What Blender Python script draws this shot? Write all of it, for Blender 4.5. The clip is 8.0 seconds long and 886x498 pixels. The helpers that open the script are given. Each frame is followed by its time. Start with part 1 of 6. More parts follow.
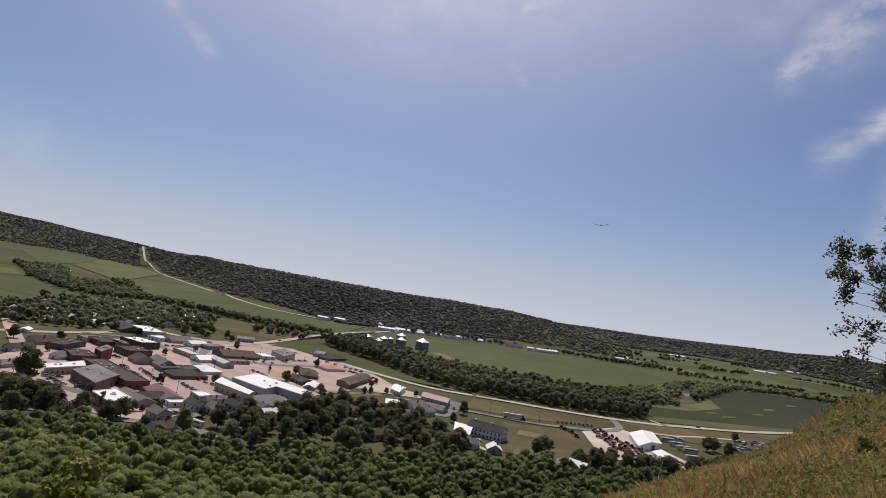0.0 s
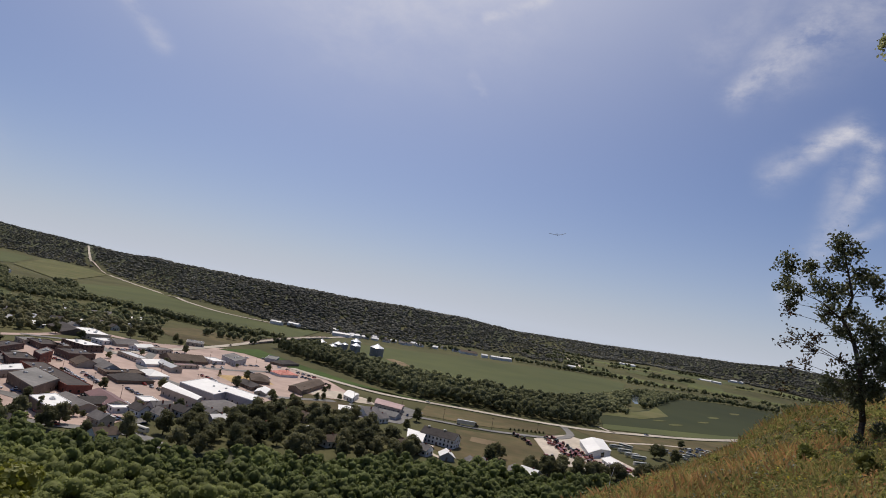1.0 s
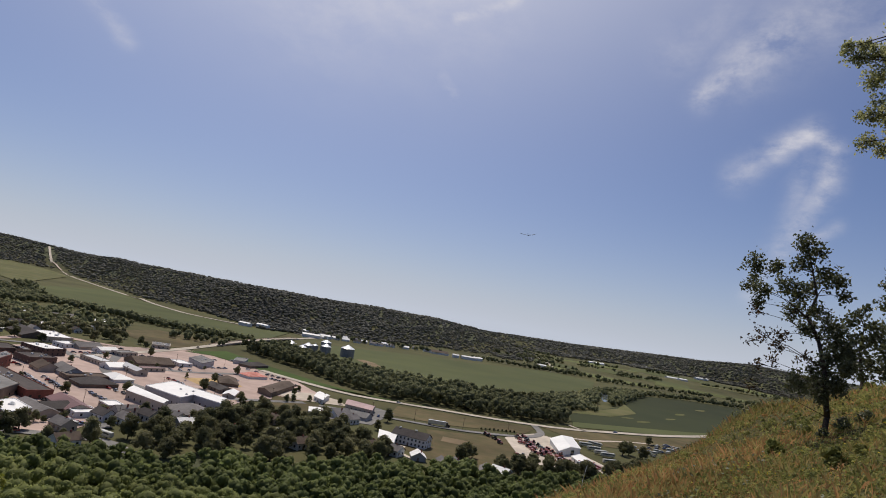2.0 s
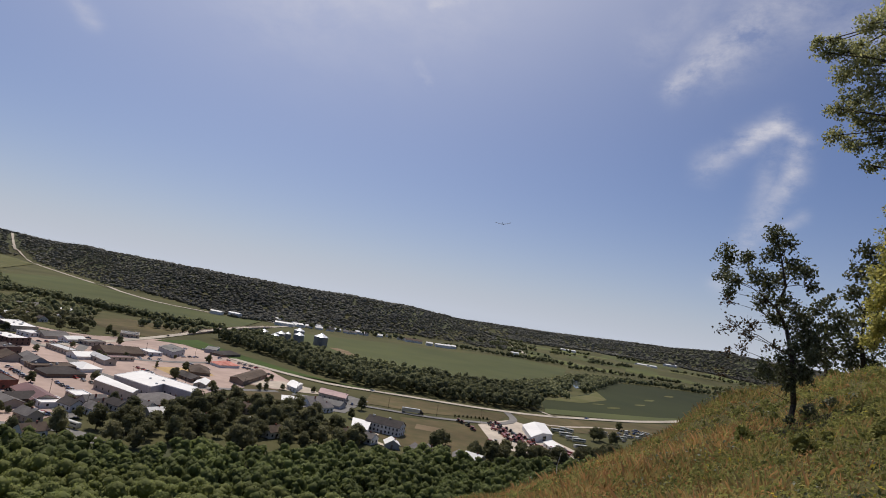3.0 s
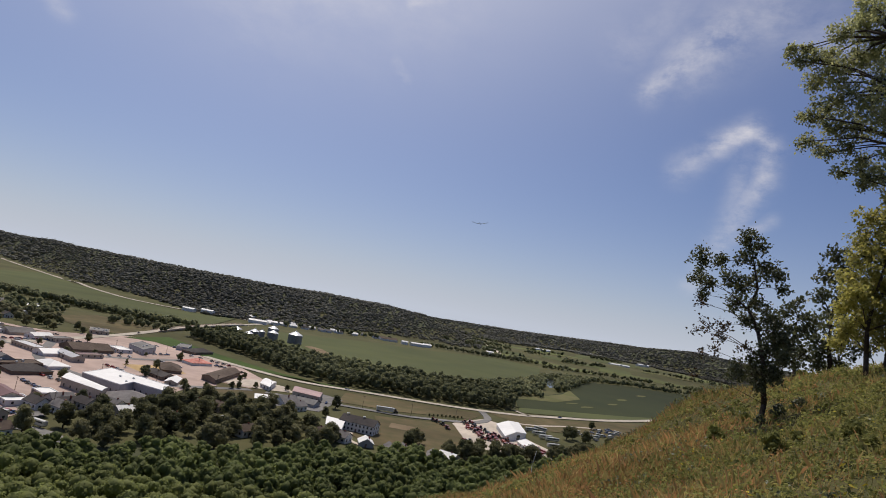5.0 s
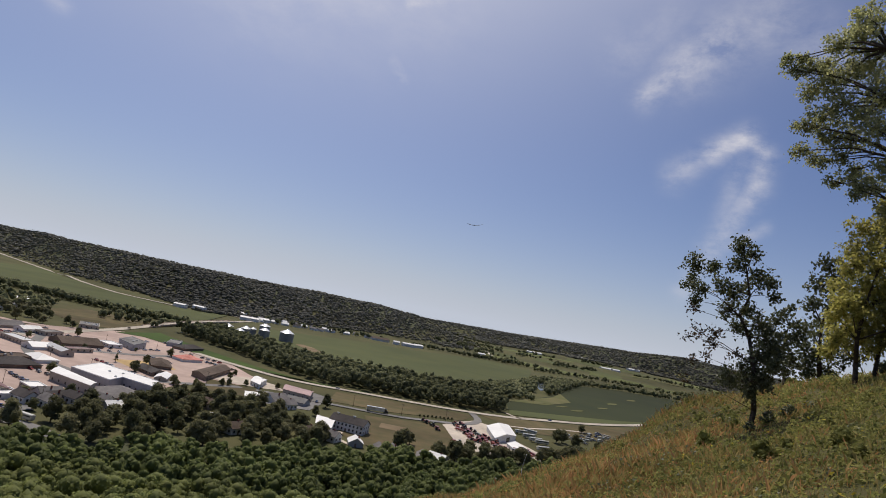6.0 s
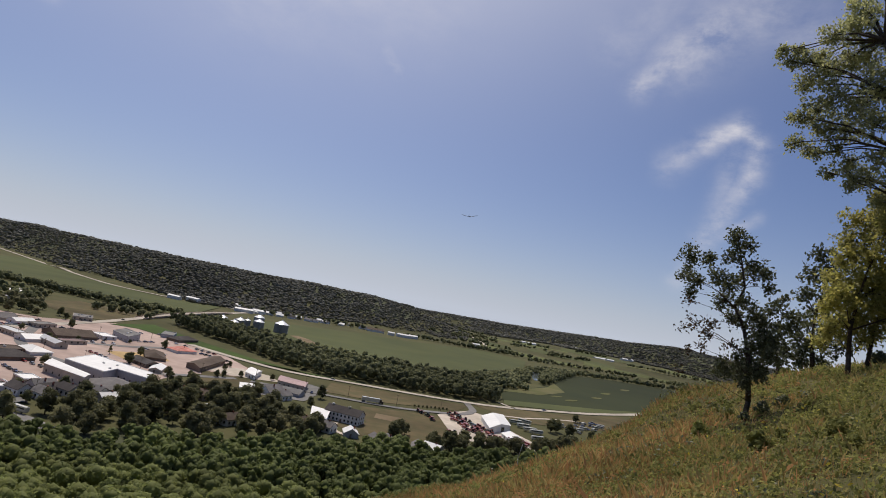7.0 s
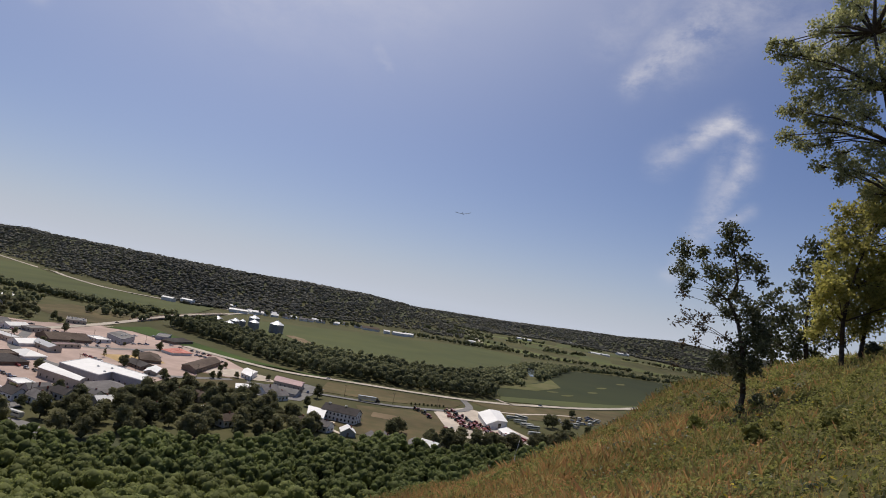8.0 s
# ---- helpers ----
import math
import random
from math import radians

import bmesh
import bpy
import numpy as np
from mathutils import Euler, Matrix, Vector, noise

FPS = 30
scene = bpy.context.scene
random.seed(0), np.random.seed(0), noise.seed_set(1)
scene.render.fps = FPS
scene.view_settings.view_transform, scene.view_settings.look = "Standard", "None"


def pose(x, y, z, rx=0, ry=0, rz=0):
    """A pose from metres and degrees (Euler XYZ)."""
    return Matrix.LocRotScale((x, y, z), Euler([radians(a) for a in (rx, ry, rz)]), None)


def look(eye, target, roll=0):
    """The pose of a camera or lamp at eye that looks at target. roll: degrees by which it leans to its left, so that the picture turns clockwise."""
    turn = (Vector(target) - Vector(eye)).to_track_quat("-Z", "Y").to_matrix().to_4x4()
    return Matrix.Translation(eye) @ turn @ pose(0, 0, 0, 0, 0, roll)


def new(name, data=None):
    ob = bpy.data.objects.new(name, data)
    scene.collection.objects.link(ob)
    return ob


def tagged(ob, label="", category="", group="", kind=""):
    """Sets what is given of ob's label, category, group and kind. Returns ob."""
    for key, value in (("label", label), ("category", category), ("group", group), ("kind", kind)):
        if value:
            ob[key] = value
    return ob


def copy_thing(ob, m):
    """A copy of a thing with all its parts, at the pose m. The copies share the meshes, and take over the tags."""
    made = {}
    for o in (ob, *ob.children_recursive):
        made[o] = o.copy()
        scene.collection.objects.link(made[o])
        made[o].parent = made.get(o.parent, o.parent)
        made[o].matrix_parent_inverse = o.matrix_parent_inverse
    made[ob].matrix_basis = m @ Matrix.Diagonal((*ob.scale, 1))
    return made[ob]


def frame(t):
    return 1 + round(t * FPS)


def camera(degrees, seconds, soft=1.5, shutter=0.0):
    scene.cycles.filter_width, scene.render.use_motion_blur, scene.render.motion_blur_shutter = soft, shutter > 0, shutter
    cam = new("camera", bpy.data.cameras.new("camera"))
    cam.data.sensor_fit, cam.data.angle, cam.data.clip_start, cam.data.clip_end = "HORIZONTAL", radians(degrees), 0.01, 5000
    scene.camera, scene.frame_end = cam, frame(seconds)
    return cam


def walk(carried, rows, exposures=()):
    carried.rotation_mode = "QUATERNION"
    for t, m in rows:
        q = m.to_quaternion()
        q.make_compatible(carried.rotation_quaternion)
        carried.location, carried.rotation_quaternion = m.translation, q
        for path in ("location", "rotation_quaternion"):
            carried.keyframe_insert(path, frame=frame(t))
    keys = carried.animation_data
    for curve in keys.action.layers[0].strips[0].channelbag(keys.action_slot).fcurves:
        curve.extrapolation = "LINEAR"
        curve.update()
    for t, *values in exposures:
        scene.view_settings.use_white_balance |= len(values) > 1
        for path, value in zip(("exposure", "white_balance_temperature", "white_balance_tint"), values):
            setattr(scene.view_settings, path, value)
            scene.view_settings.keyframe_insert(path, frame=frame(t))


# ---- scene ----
cam = camera(70.0, 8.0, soft=0.95)
PATH = [
    (0.0, 0.49, -0.01, 89.95, 94.12, -9.36, -0.67),
    (0.5, 0.45, -0.01, 89.94, 94.77, -9.94, -2.89),
    (1.0, 0.41, 0.00, 89.93, 95.39, -10.27, -4.72),
    (1.5, 0.35, 0.00, 89.91, 96.07, -10.13, -6.13),
    (3.0, 0.17, 0.00, 89.96, 95.21, -9.89, -9.77),
    (3.5, 0.14, 0.00, 89.91, 95.52, -10.11, -10.81),
    (4.0, 0.11, 0.00, 89.89, 95.76, -10.19, -11.33),
    (4.5, 0.10, 0.00, 89.95, 95.51, -9.91, -11.71),
    (6.0, 0.07, 0.00, 89.96, 95.72, -11.45, -12.69),
    (6.5, 0.02, 0.00, 89.95, 95.58, -11.42, -12.89),
    (7.0, 0.00, 0.00, 89.98, 94.99, -11.28, -13.19),
    (7.5, 0.02, 0.00, 90.00, 94.83, -10.69, -13.59),
    (8.0, 0.00, 0.00, 90.00, 94.85, -10.38, -13.64),
]
walk(cam, [(t, pose(x, y, z, rx, ry, rz)) for t, x, y, z, rx, ry, rz in PATH], exposures=[(0.0, 0.0), (8.0, 0.0)])

# ---- sky, sun ----
SUN_EL, SUN_AZ = 56.0, -10.0  # degrees above the horizon; degrees to the right of the view's first direction


def direction(az, el):
    a, e = radians(az), radians(el)
    return Vector((math.sin(a) * math.cos(e), math.cos(a) * math.cos(e), math.sin(e)))


sun = new("sun", bpy.data.lights.new("sun", "SUN"))
sun.data.energy, sun.data.angle, sun.data.color = 3.4, radians(0.53), (1.0, 0.91, 0.79)
sun.matrix_world = look((0, 0, 300), Vector((0, 0, 300)) - direction(SUN_AZ, SUN_EL))

world = bpy.data.worlds.new("sky")
scene.world = world
world.use_nodes = True
wn, wl = world.node_tree.nodes, world.node_tree.links
wn.clear()


def wmath(op, a, b=None, c=None):
    n = wn.new("ShaderNodeMath")
    n.operation = op
    for i, v in enumerate((a, b, c)):
        if v is None:
            continue
        if isinstance(v, (int, float)):
            n.inputs[i].default_value = v
        else:
            wl.new(v, n.inputs[i])
    return n.outputs[0]


def wvec(op, a, b=None, out=0):
    n = wn.new("ShaderNodeVectorMath")
    n.operation = op
    for i, v in enumerate((a, b)):
        if v is None:
            continue
        if isinstance(v, (tuple, Vector)):
            n.inputs[i].default_value = v
        else:
            wl.new(v, n.inputs[i])
    return n.outputs[out]


sky = wn.new("ShaderNodeTexSky")
sky.sky_type, sky.sun_disc = "NISHITA", False
sky.sun_elevation, sky.sun_rotation = radians(SUN_EL), radians(SUN_AZ)
sky.altitude, sky.air_density, sky.dust_density, sky.ozone_density = 300, 1.0, 0.75, 3.2
geo = wn.new("ShaderNodeTexCoord")
ray_dir = geo.outputs["Generated"]
warp = wn.new("ShaderNodeTexNoise")
warp.inputs["Scale"].default_value, warp.inputs["Detail"].default_value = 7.0, 5.0
wl.new(ray_dir, warp.inputs["Vector"])
bent = wvec("ADD", ray_dir, wvec("MULTIPLY", wvec("SUBTRACT", warp.outputs["Color"], (0.5, 0.5, 0.5)), (0.034, 0.034, 0.034)))
cirrus = wn.new("ShaderNodeTexNoise")
cirrus.inputs["Scale"].default_value, cirrus.inputs["Detail"].default_value, cirrus.inputs["Roughness"].default_value = 14.0, 9.0, 0.66
stretch = wvec("MULTIPLY", bent, (1.0, 0.55, 1.6))
wl.new(stretch, cirrus.inputs["Vector"])
total = None


def wisp(az0, el0, az1, el1, width, strength):
    """A streak of cirrus from one direction to another."""
    global total
    a, b = direction(az0, el0), direction(az1, el1)
    ab = b - a
    rel = wvec("SUBTRACT", bent, a)
    along = wmath("DIVIDE", wvec("DOT_PRODUCT", rel, ab, 1), ab.length_squared)
    cl = wn.new("ShaderNodeClamp")
    wl.new(along, cl.inputs[0])
    sc = wn.new("ShaderNodeVectorMath")
    sc.operation = "SCALE"
    sc.inputs[0].default_value = ab
    wl.new(cl.outputs[0], sc.inputs["Scale"])
    dist = wvec("LENGTH", wvec("SUBTRACT", rel, sc.outputs[0]), None, 1)
    g = wmath("MULTIPLY", wmath("POWER", 2.718, wmath("MULTIPLY", wmath("POWER", wmath("DIVIDE", dist, width), 2.0), -1.0)), strength)
    total = g if total is None else wmath("MAXIMUM", total, g)


wisp(30.6, 15.3, 33.3, 17.2, 0.019, 0.45)
wisp(33.3, 17.2, 35.6, 18.8, 0.017, 0.82)
wisp(35.6, 18.8, 37.3, 17.6, 0.013, 0.74)
wisp(37.3, 17.6, 37.1, 14.8, 0.016, 0.61)
wisp(37.1, 14.8, 34.3, 9.6, 0.016, 0.57)
wisp(35.6, 16.8, 35.0, 11.6, 0.016, 0.29)
wisp(34.3, 9.6, 32.8, 6.2, 0.015, 0.37)
wisp(38.1, 11.7, 34.1, 9.3, 0.009, 0.37)
wisp(27.0, 21.8, 29.8, 23.8, 0.020, 0.70)
wisp(29.8, 23.8, 33.0, 26.1, 0.036, 0.61)
wisp(33.0, 26.1, 36.5, 28.0, 0.044, 0.38)
wisp(36.5, 28.0, 42.3, 24.9, 0.034, 0.30)
wisp(24.0, 25.0, 28.0, 27.5, 0.034, 0.20)
wisp(-27.7, 20.5, -23.0, 16.9, 0.012, 0.36)
wisp(3.9, 25.4, 9.3, 28.0, 0.010, 0.75)
wisp(-36.1, 7.2, -33.8, 6.0, 0.034, 0.15)
wisp(-8.0, 29.0, 1.0, 31.0, 0.13, 0.42)
wisp(3.5, 20.7, 5.0, 19.4, 0.009, 0.34)
streaks = wn.new("ShaderNodeMapRange")
wl.new(cirrus.outputs["Fac"], streaks.inputs[0])
streaks.inputs[1].default_value, streaks.inputs[2].default_value = 0.34, 0.66
cover = wmath("MINIMUM", wmath("MULTIPLY", total, streaks.outputs[0]), 0.85)
veil = wn.new("ShaderNodeMixRGB")
wl.new(cover, veil.inputs[0])
tint = wn.new("ShaderNodeMixRGB")
tint.blend_type = "MULTIPLY"
tint.inputs[0].default_value = 1.0
wl.new(sky.outputs[0], tint.inputs[1])
tint.inputs[2].default_value = (0.545, 0.61, 0.83, 1)
# pale summer haze towards the horizon
height = wn.new("ShaderNodeSeparateXYZ")
wl.new(ray_dir, height.inputs[0])
low = wmath("POWER", 2.718, wmath("MULTIPLY", wmath("MAXIMUM", height.outputs[2], 0.0), -9.5))
haze = wn.new("ShaderNodeMixRGB")
wl.new(wmath("MULTIPLY", low, 0.92), haze.inputs[0])
wl.new(tint.outputs[0], haze.inputs[1])
haze.inputs[2].default_value = (6.6, 7.15, 8.3, 1)
# the bright aureole of thin haze round the sun
aureole = wmath("POWER", wmath("MAXIMUM", wvec("DOT_PRODUCT", ray_dir, direction(SUN_AZ, SUN_EL), 1), 0.0), 6.5)
halo = wn.new("ShaderNodeMixRGB")
wl.new(wmath("MINIMUM", wmath("MULTIPLY", aureole, 1.35), 0.9), halo.inputs[0])
wl.new(haze.outputs[0], halo.inputs[1])
halo.inputs[2].default_value = (9.2, 9.2, 10.2, 1)
wl.new(halo.outputs[0], veil.inputs[1])
veil.inputs[2].default_value = (8.5, 8.3, 8.8, 1)
back = wn.new("ShaderNodeBackground")
wl.new(veil.outputs[0], back.inputs[0])
back.inputs[1].default_value = 0.081
wo = wn.new("ShaderNodeOutputWorld")
wl.new(back.outputs[0], wo.inputs[0])


# ---- materials ----
def material(name, c1, c2, scale=1.0, rough=0.8, bump=0.0, bump_scale=None, metal=0.0, mottle=0.25, vary=0.0, through_light=0.0, island=False, coat=0.0):
    """A surface of two colours mixed by noise at one scale, mottled at a larger one; vary: change from object to object (or island to island)."""
    m = bpy.data.materials.new(name)
    m.use_nodes = True
    nt = m.node_tree
    nn, ll = nt.nodes, nt.links
    bs = nn["Principled BSDF"]
    gp = nn.new("ShaderNodeNewGeometry")
    n1 = nn.new("ShaderNodeTexNoise")
    n1.inputs["Scale"].default_value, n1.inputs["Detail"].default_value = scale, 6
    ll.new(gp.outputs["Position"], n1.inputs["Vector"])
    n2 = nn.new("ShaderNodeTexNoise")
    n2.inputs["Scale"].default_value, n2.inputs["Detail"].default_value = scale * 0.13, 4
    ll.new(gp.outputs["Position"], n2.inputs["Vector"])
    r1 = nn.new("ShaderNodeMapRange")
    ll.new(n1.outputs["Fac"], r1.inputs[0])
    r1.inputs[1].default_value, r1.inputs[2].default_value = 0.32, 0.68
    mx = nn.new("ShaderNodeMixRGB")
    ll.new(r1.outputs[0], mx.inputs[0])
    mx.inputs[1].default_value, mx.inputs[2].default_value = (*c1, 1), (*c2, 1)
    r2 = nn.new("ShaderNodeMapRange")
    ll.new(n2.outputs["Fac"], r2.inputs[0])
    r2.inputs[1].default_value, r2.inputs[2].default_value = 0.3, 0.7
    r2.inputs[3].default_value, r2.inputs[4].default_value = 1 - mottle, 1 + mottle
    hs = nn.new("ShaderNodeHueSaturation")
    ll.new(mx.outputs[0], hs.inputs["Color"])
    val = r2.outputs[0]
    if vary:
        if island:
            rnd = gp.outputs["Random Per Island"]
        else:
            oi = nn.new("ShaderNodeObjectInfo")
            rnd = oi.outputs["Random"]
        rv = nn.new("ShaderNodeMapRange")
        ll.new(rnd, rv.inputs[0])
        rv.inputs[3].default_value, rv.inputs[4].default_value = 1 - vary, 1 + vary
        mu = nn.new("ShaderNodeMath")
        mu.operation = "MULTIPLY"
        ll.new(val, mu.inputs[0])
        ll.new(rv.outputs[0], mu.inputs[1])
        val = mu.outputs[0]
        rh = nn.new("ShaderNodeMapRange")
        ll.new(rnd, rh.inputs[0])
        rh.inputs[3].default_value, rh.inputs[4].default_value = 0.5 + 0.05 * vary, 0.5 - 0.05 * vary
        ll.new(rh.outputs[0], hs.inputs["Hue"])
    ll.new(val, hs.inputs["Value"])
    ll.new(hs.outputs[0], bs.inputs["Base Color"])
    bs.inputs["Roughness"].default_value, bs.inputs["Metallic"].default_value = rough, metal
    bs.inputs["Specular IOR Level"].default_value = 0.12 if rough > 0.62 else 0.4
    if coat:
        bs.inputs["Coat Weight"].default_value = coat
    if bump:
        nb = nn.new("ShaderNodeTexNoise")
        nb.inputs["Scale"].default_value, nb.inputs["Detail"].default_value = bump_scale or scale * 3, 5
        ll.new(gp.outputs["Position"], nb.inputs["Vector"])
        bp = nn.new("ShaderNodeBump")
        bp.inputs["Strength"].default_value, bp.inputs["Distance"].default_value = min(bump, 1.0), 0.1
        ll.new(nb.outputs["Fac"], bp.inputs["Height"])
        ll.new(bp.outputs[0], bs.inputs["Normal"])
    if through_light:
        tr = nn.new("ShaderNodeBsdfTranslucent")
        ll.new(hs.outputs[0], tr.inputs[0])
        ms = nn.new("ShaderNodeMixShader")
        ms.inputs[0].default_value = through_light
        ll.new(bs.outputs[0], ms.inputs[1])
        ll.new(tr.outputs[0], ms.inputs[2])
        ll.new(ms.outputs[0], nn["Material Output"].inputs["Surface"])
    return m


MEADOW = material("valley grass", (0.100, 0.092, 0.042), (0.070, 0.074, 0.031), 0.03, 0.95, mottle=0.3)
CROP_A = material("bean field", (0.094, 0.104, 0.042), (0.076, 0.088, 0.037), 0.012, 0.95, mottle=0.2)
CROP_B = material("corn field", (0.033, 0.041, 0.019), (0.042, 0.049, 0.021), 0.01, 0.95, mottle=0.25)
CROP_C = material("hay field", (0.125, 0.135, 0.050), (0.095, 0.112, 0.038), 0.02, 0.95, mottle=0.25)
CROP_E = material("field edge", (0.090, 0.100, 0.036), (0.14, 0.13, 0.06), 0.02, 0.95)
BARE = material("bare earth", (0.224, 0.168, 0.104), (0.16, 0.12, 0.072), 0.05, 0.95)
LAWN = material("dry lawn", (0.128, 0.098, 0.052), (0.088, 0.080, 0.038), 0.08, 0.95, mottle=0.3)
GREENLAWN = material("mown grass", (0.0585, 0.091, 0.0228), (0.0455, 0.0748, 0.0195), 0.08, 0.95)
CONCRETE = material("pale concrete", (0.4775, 0.3604, 0.3088), (0.382, 0.2898, 0.25), 0.09, 0.9, mottle=0.18)
ROADTOP = material("worn concrete road", (0.462, 0.412, 0.3441), (0.396, 0.3502, 0.2883), 0.2, 0.85)
ASPHALT = material("grey asphalt", (0.22, 0.21, 0.20), (0.17, 0.165, 0.16), 0.15, 0.9)
GRAVEL = material("limestone gravel", (0.56, 0.49, 0.41), (0.46, 0.40, 0.33), 0.2, 0.95, mottle=0.2)
SAND = material("yellow sand", (0.50, 0.36, 0.18), (0.42, 0.29, 0.14), 0.3, 0.95)
HILLSIDE = material("dry hillside grass", (0.105, 0.085, 0.034), (0.060, 0.062, 0.022), 0.9, 0.95, bump=0.6)
FOREST_FLOOR = material("forest floor", (0.070, 0.078, 0.042), (0.085, 0.090, 0.050), 0.05, 0.95)
LEAF_WOOD = material("woodland leaves", (0.228, 0.256, 0.090), (0.162, 0.195, 0.072), 0.25, 0.65, mottle=0.3, vary=0.25, through_light=0.55)
LEAF_TOWN = material("town tree leaves", (0.195, 0.190, 0.092), (0.135, 0.138, 0.07), 0.5, 0.65, mottle=0.3, vary=0.3, through_light=0.45)
LEAF_LIME = material("yellow green leaves", (0.32, 0.304, 0.048), (0.24, 0.256, 0.04), 0.5, 0.6, vary=0.15, through_light=0.4)
# leaves of the far ridges, greyed so the colour itself carries distance haze
LEAF_FAR_HAZE = material("distant leaves greyed for haze", (0.270, 0.262, 0.215), (0.205, 0.202, 0.170), 0.012, 0.8, mottle=0.3, vary=0.10, through_light=0.5, island=True)
LEAF_RIVER = material("riverside leaves", (0.215, 0.222, 0.112), (0.155, 0.165, 0.088), 0.03, 0.8, mottle=0.35, vary=0.3, through_light=0.45, island=True)
# oak tones carry the light: sunlit leaves raised, silhouetted ones darkened in colour
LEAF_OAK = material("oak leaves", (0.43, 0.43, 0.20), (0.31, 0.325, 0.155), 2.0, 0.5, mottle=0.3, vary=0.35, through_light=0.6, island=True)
LEAF_OAK_DARK = material("oak leaves darkened as silhouettes", (0.135, 0.145, 0.07), (0.092, 0.102, 0.05), 2.0, 0.5, mottle=0.3, vary=0.35, through_light=0.35, island=True)
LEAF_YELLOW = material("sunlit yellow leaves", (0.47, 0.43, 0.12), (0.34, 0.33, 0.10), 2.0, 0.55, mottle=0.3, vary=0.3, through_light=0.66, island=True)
LEAF_DRY = material("withered leaves", (0.16, 0.10, 0.05), (0.11, 0.075, 0.04), 2.0, 0.8, vary=0.3, island=True)
BARK = material("grey brown bark", (0.105, 0.0812, 0.063), (0.063, 0.0504, 0.0406), 6.0, 0.95, bump=0.8)
BLADES = material("dry grass blades", (0.44, 0.341, 0.143), (0.297, 0.253, 0.088), 0.7, 0.8, mottle=0.35, vary=0.3, through_light=0.45, island=True)
BLADES_RUST = material("rust grass blades", (0.432, 0.253, 0.105), (0.36, 0.2185, 0.0945), 0.7, 0.8, mottle=0.3, vary=0.3, through_light=0.45, island=True)
FORBS = material("meadow herbs", (0.262, 0.258, 0.080), (0.172, 0.186, 0.058), 0.7, 0.7, mottle=0.35, vary=0.4, through_light=0.5, island=True)
FLOWERS = material("yellow flower heads", (0.50, 0.40, 0.04), (0.40, 0.33, 0.05), 2.0, 0.8, vary=0.2, through_light=0.3, island=True)
WATER = material("still water", (0.10, 0.12, 0.13), (0.12, 0.14, 0.15), 0.05, 0.08)
GLASS = material("dark window glass", (0.02, 0.022, 0.025), (0.03, 0.032, 0.035), 0.5, 0.12)
# bin colours hold light: roof whitened for sun sheen, wall darkened for shade
BIN_ROOF = material("bin roof whitened for sheen", (0.80, 0.81, 0.82), (0.72, 0.73, 0.74), 0.3, 0.35, metal=0.2, mottle=0.08)
BIN_WALL = material("bin steel darkened for shade", (0.26, 0.265, 0.27), (0.20, 0.205, 0.21), 0.4, 0.55, metal=0.3, mottle=0.12)
GALV = material("galvanised steel", (0.62, 0.63, 0.64), (0.52, 0.53, 0.55), 0.4, 0.38, metal=0.75, mottle=0.12)
TYRE = material("tyre rubber", (0.02, 0.02, 0.02), (0.03, 0.03, 0.03), 3.0, 0.9)
STEEL = material("grey steel", (0.35, 0.35, 0.35), (0.28, 0.28, 0.28), 2.0, 0.5, metal=0.6)
POLE = material("weathered pole wood", (0.16, 0.12, 0.09), (0.11, 0.085, 0.065), 3.0, 0.9)
WALLS = {
    "tan": material("tan wall", (0.46, 0.40, 0.33), (0.40, 0.35, 0.29), 0.5, 0.85, mottle=0.12),
    "white": material("white siding", (0.76, 0.75, 0.72), (0.68, 0.67, 0.64), 0.5, 0.7, mottle=0.08),
    "gray": material("grey siding", (0.42, 0.42, 0.43), (0.36, 0.36, 0.37), 0.5, 0.8, mottle=0.1),
    "brown": material("brown wall", (0.22, 0.17, 0.13), (0.17, 0.13, 0.10), 0.5, 0.85),
    "redbrick": material("red brick", (0.26, 0.10, 0.075), (0.20, 0.08, 0.06), 0.8, 0.9, mottle=0.18),
    "darkbrick": material("dark brick", (0.14, 0.095, 0.08), (0.11, 0.075, 0.065), 0.8, 0.9, mottle=0.18),
}
ROOFS = {
    "white_roof": material("white roof sheet", (0.80, 0.79, 0.77), (0.73, 0.72, 0.70), 0.3, 0.6, mottle=0.08),
    "metal_roof": material("pale metal roof", (0.55, 0.55, 0.55), (0.47, 0.47, 0.47), 0.3, 0.5, mottle=0.12),
    "gray_roof": material("grey gravel roof", (0.24, 0.23, 0.22), (0.18, 0.175, 0.17), 0.3, 0.9),
    "tar_roof": material("tarred roof", (0.095, 0.08, 0.075), (0.07, 0.06, 0.057), 0.3, 0.85),
    "gray_shingle": material("grey shingles", (0.20, 0.185, 0.18), (0.155, 0.145, 0.14), 0.6, 0.9),
    "dark_shingle": material("dark shingles", (0.085, 0.075, 0.072), (0.065, 0.058, 0.056), 0.6, 0.9),
    "brown_shingle": material("brown shingles", (0.125, 0.095, 0.075), (0.095, 0.072, 0.058), 0.6, 0.9),
    "maroon_roof": material("maroon metal roof", (0.16, 0.075, 0.075), (0.125, 0.06, 0.06), 0.4, 0.6),
    "red_metal": material("faded red metal roof", (0.36, 0.22, 0.22), (0.29, 0.18, 0.18), 0.4, 0.6),
    "red_roof": material("red awning", (0.52, 0.16, 0.12), (0.62, 0.30, 0.25), 0.4, 0.7),
    "green_roof": material("grey green metal roof", (0.30, 0.36, 0.33), (0.25, 0.30, 0.28), 0.4, 0.6),
}


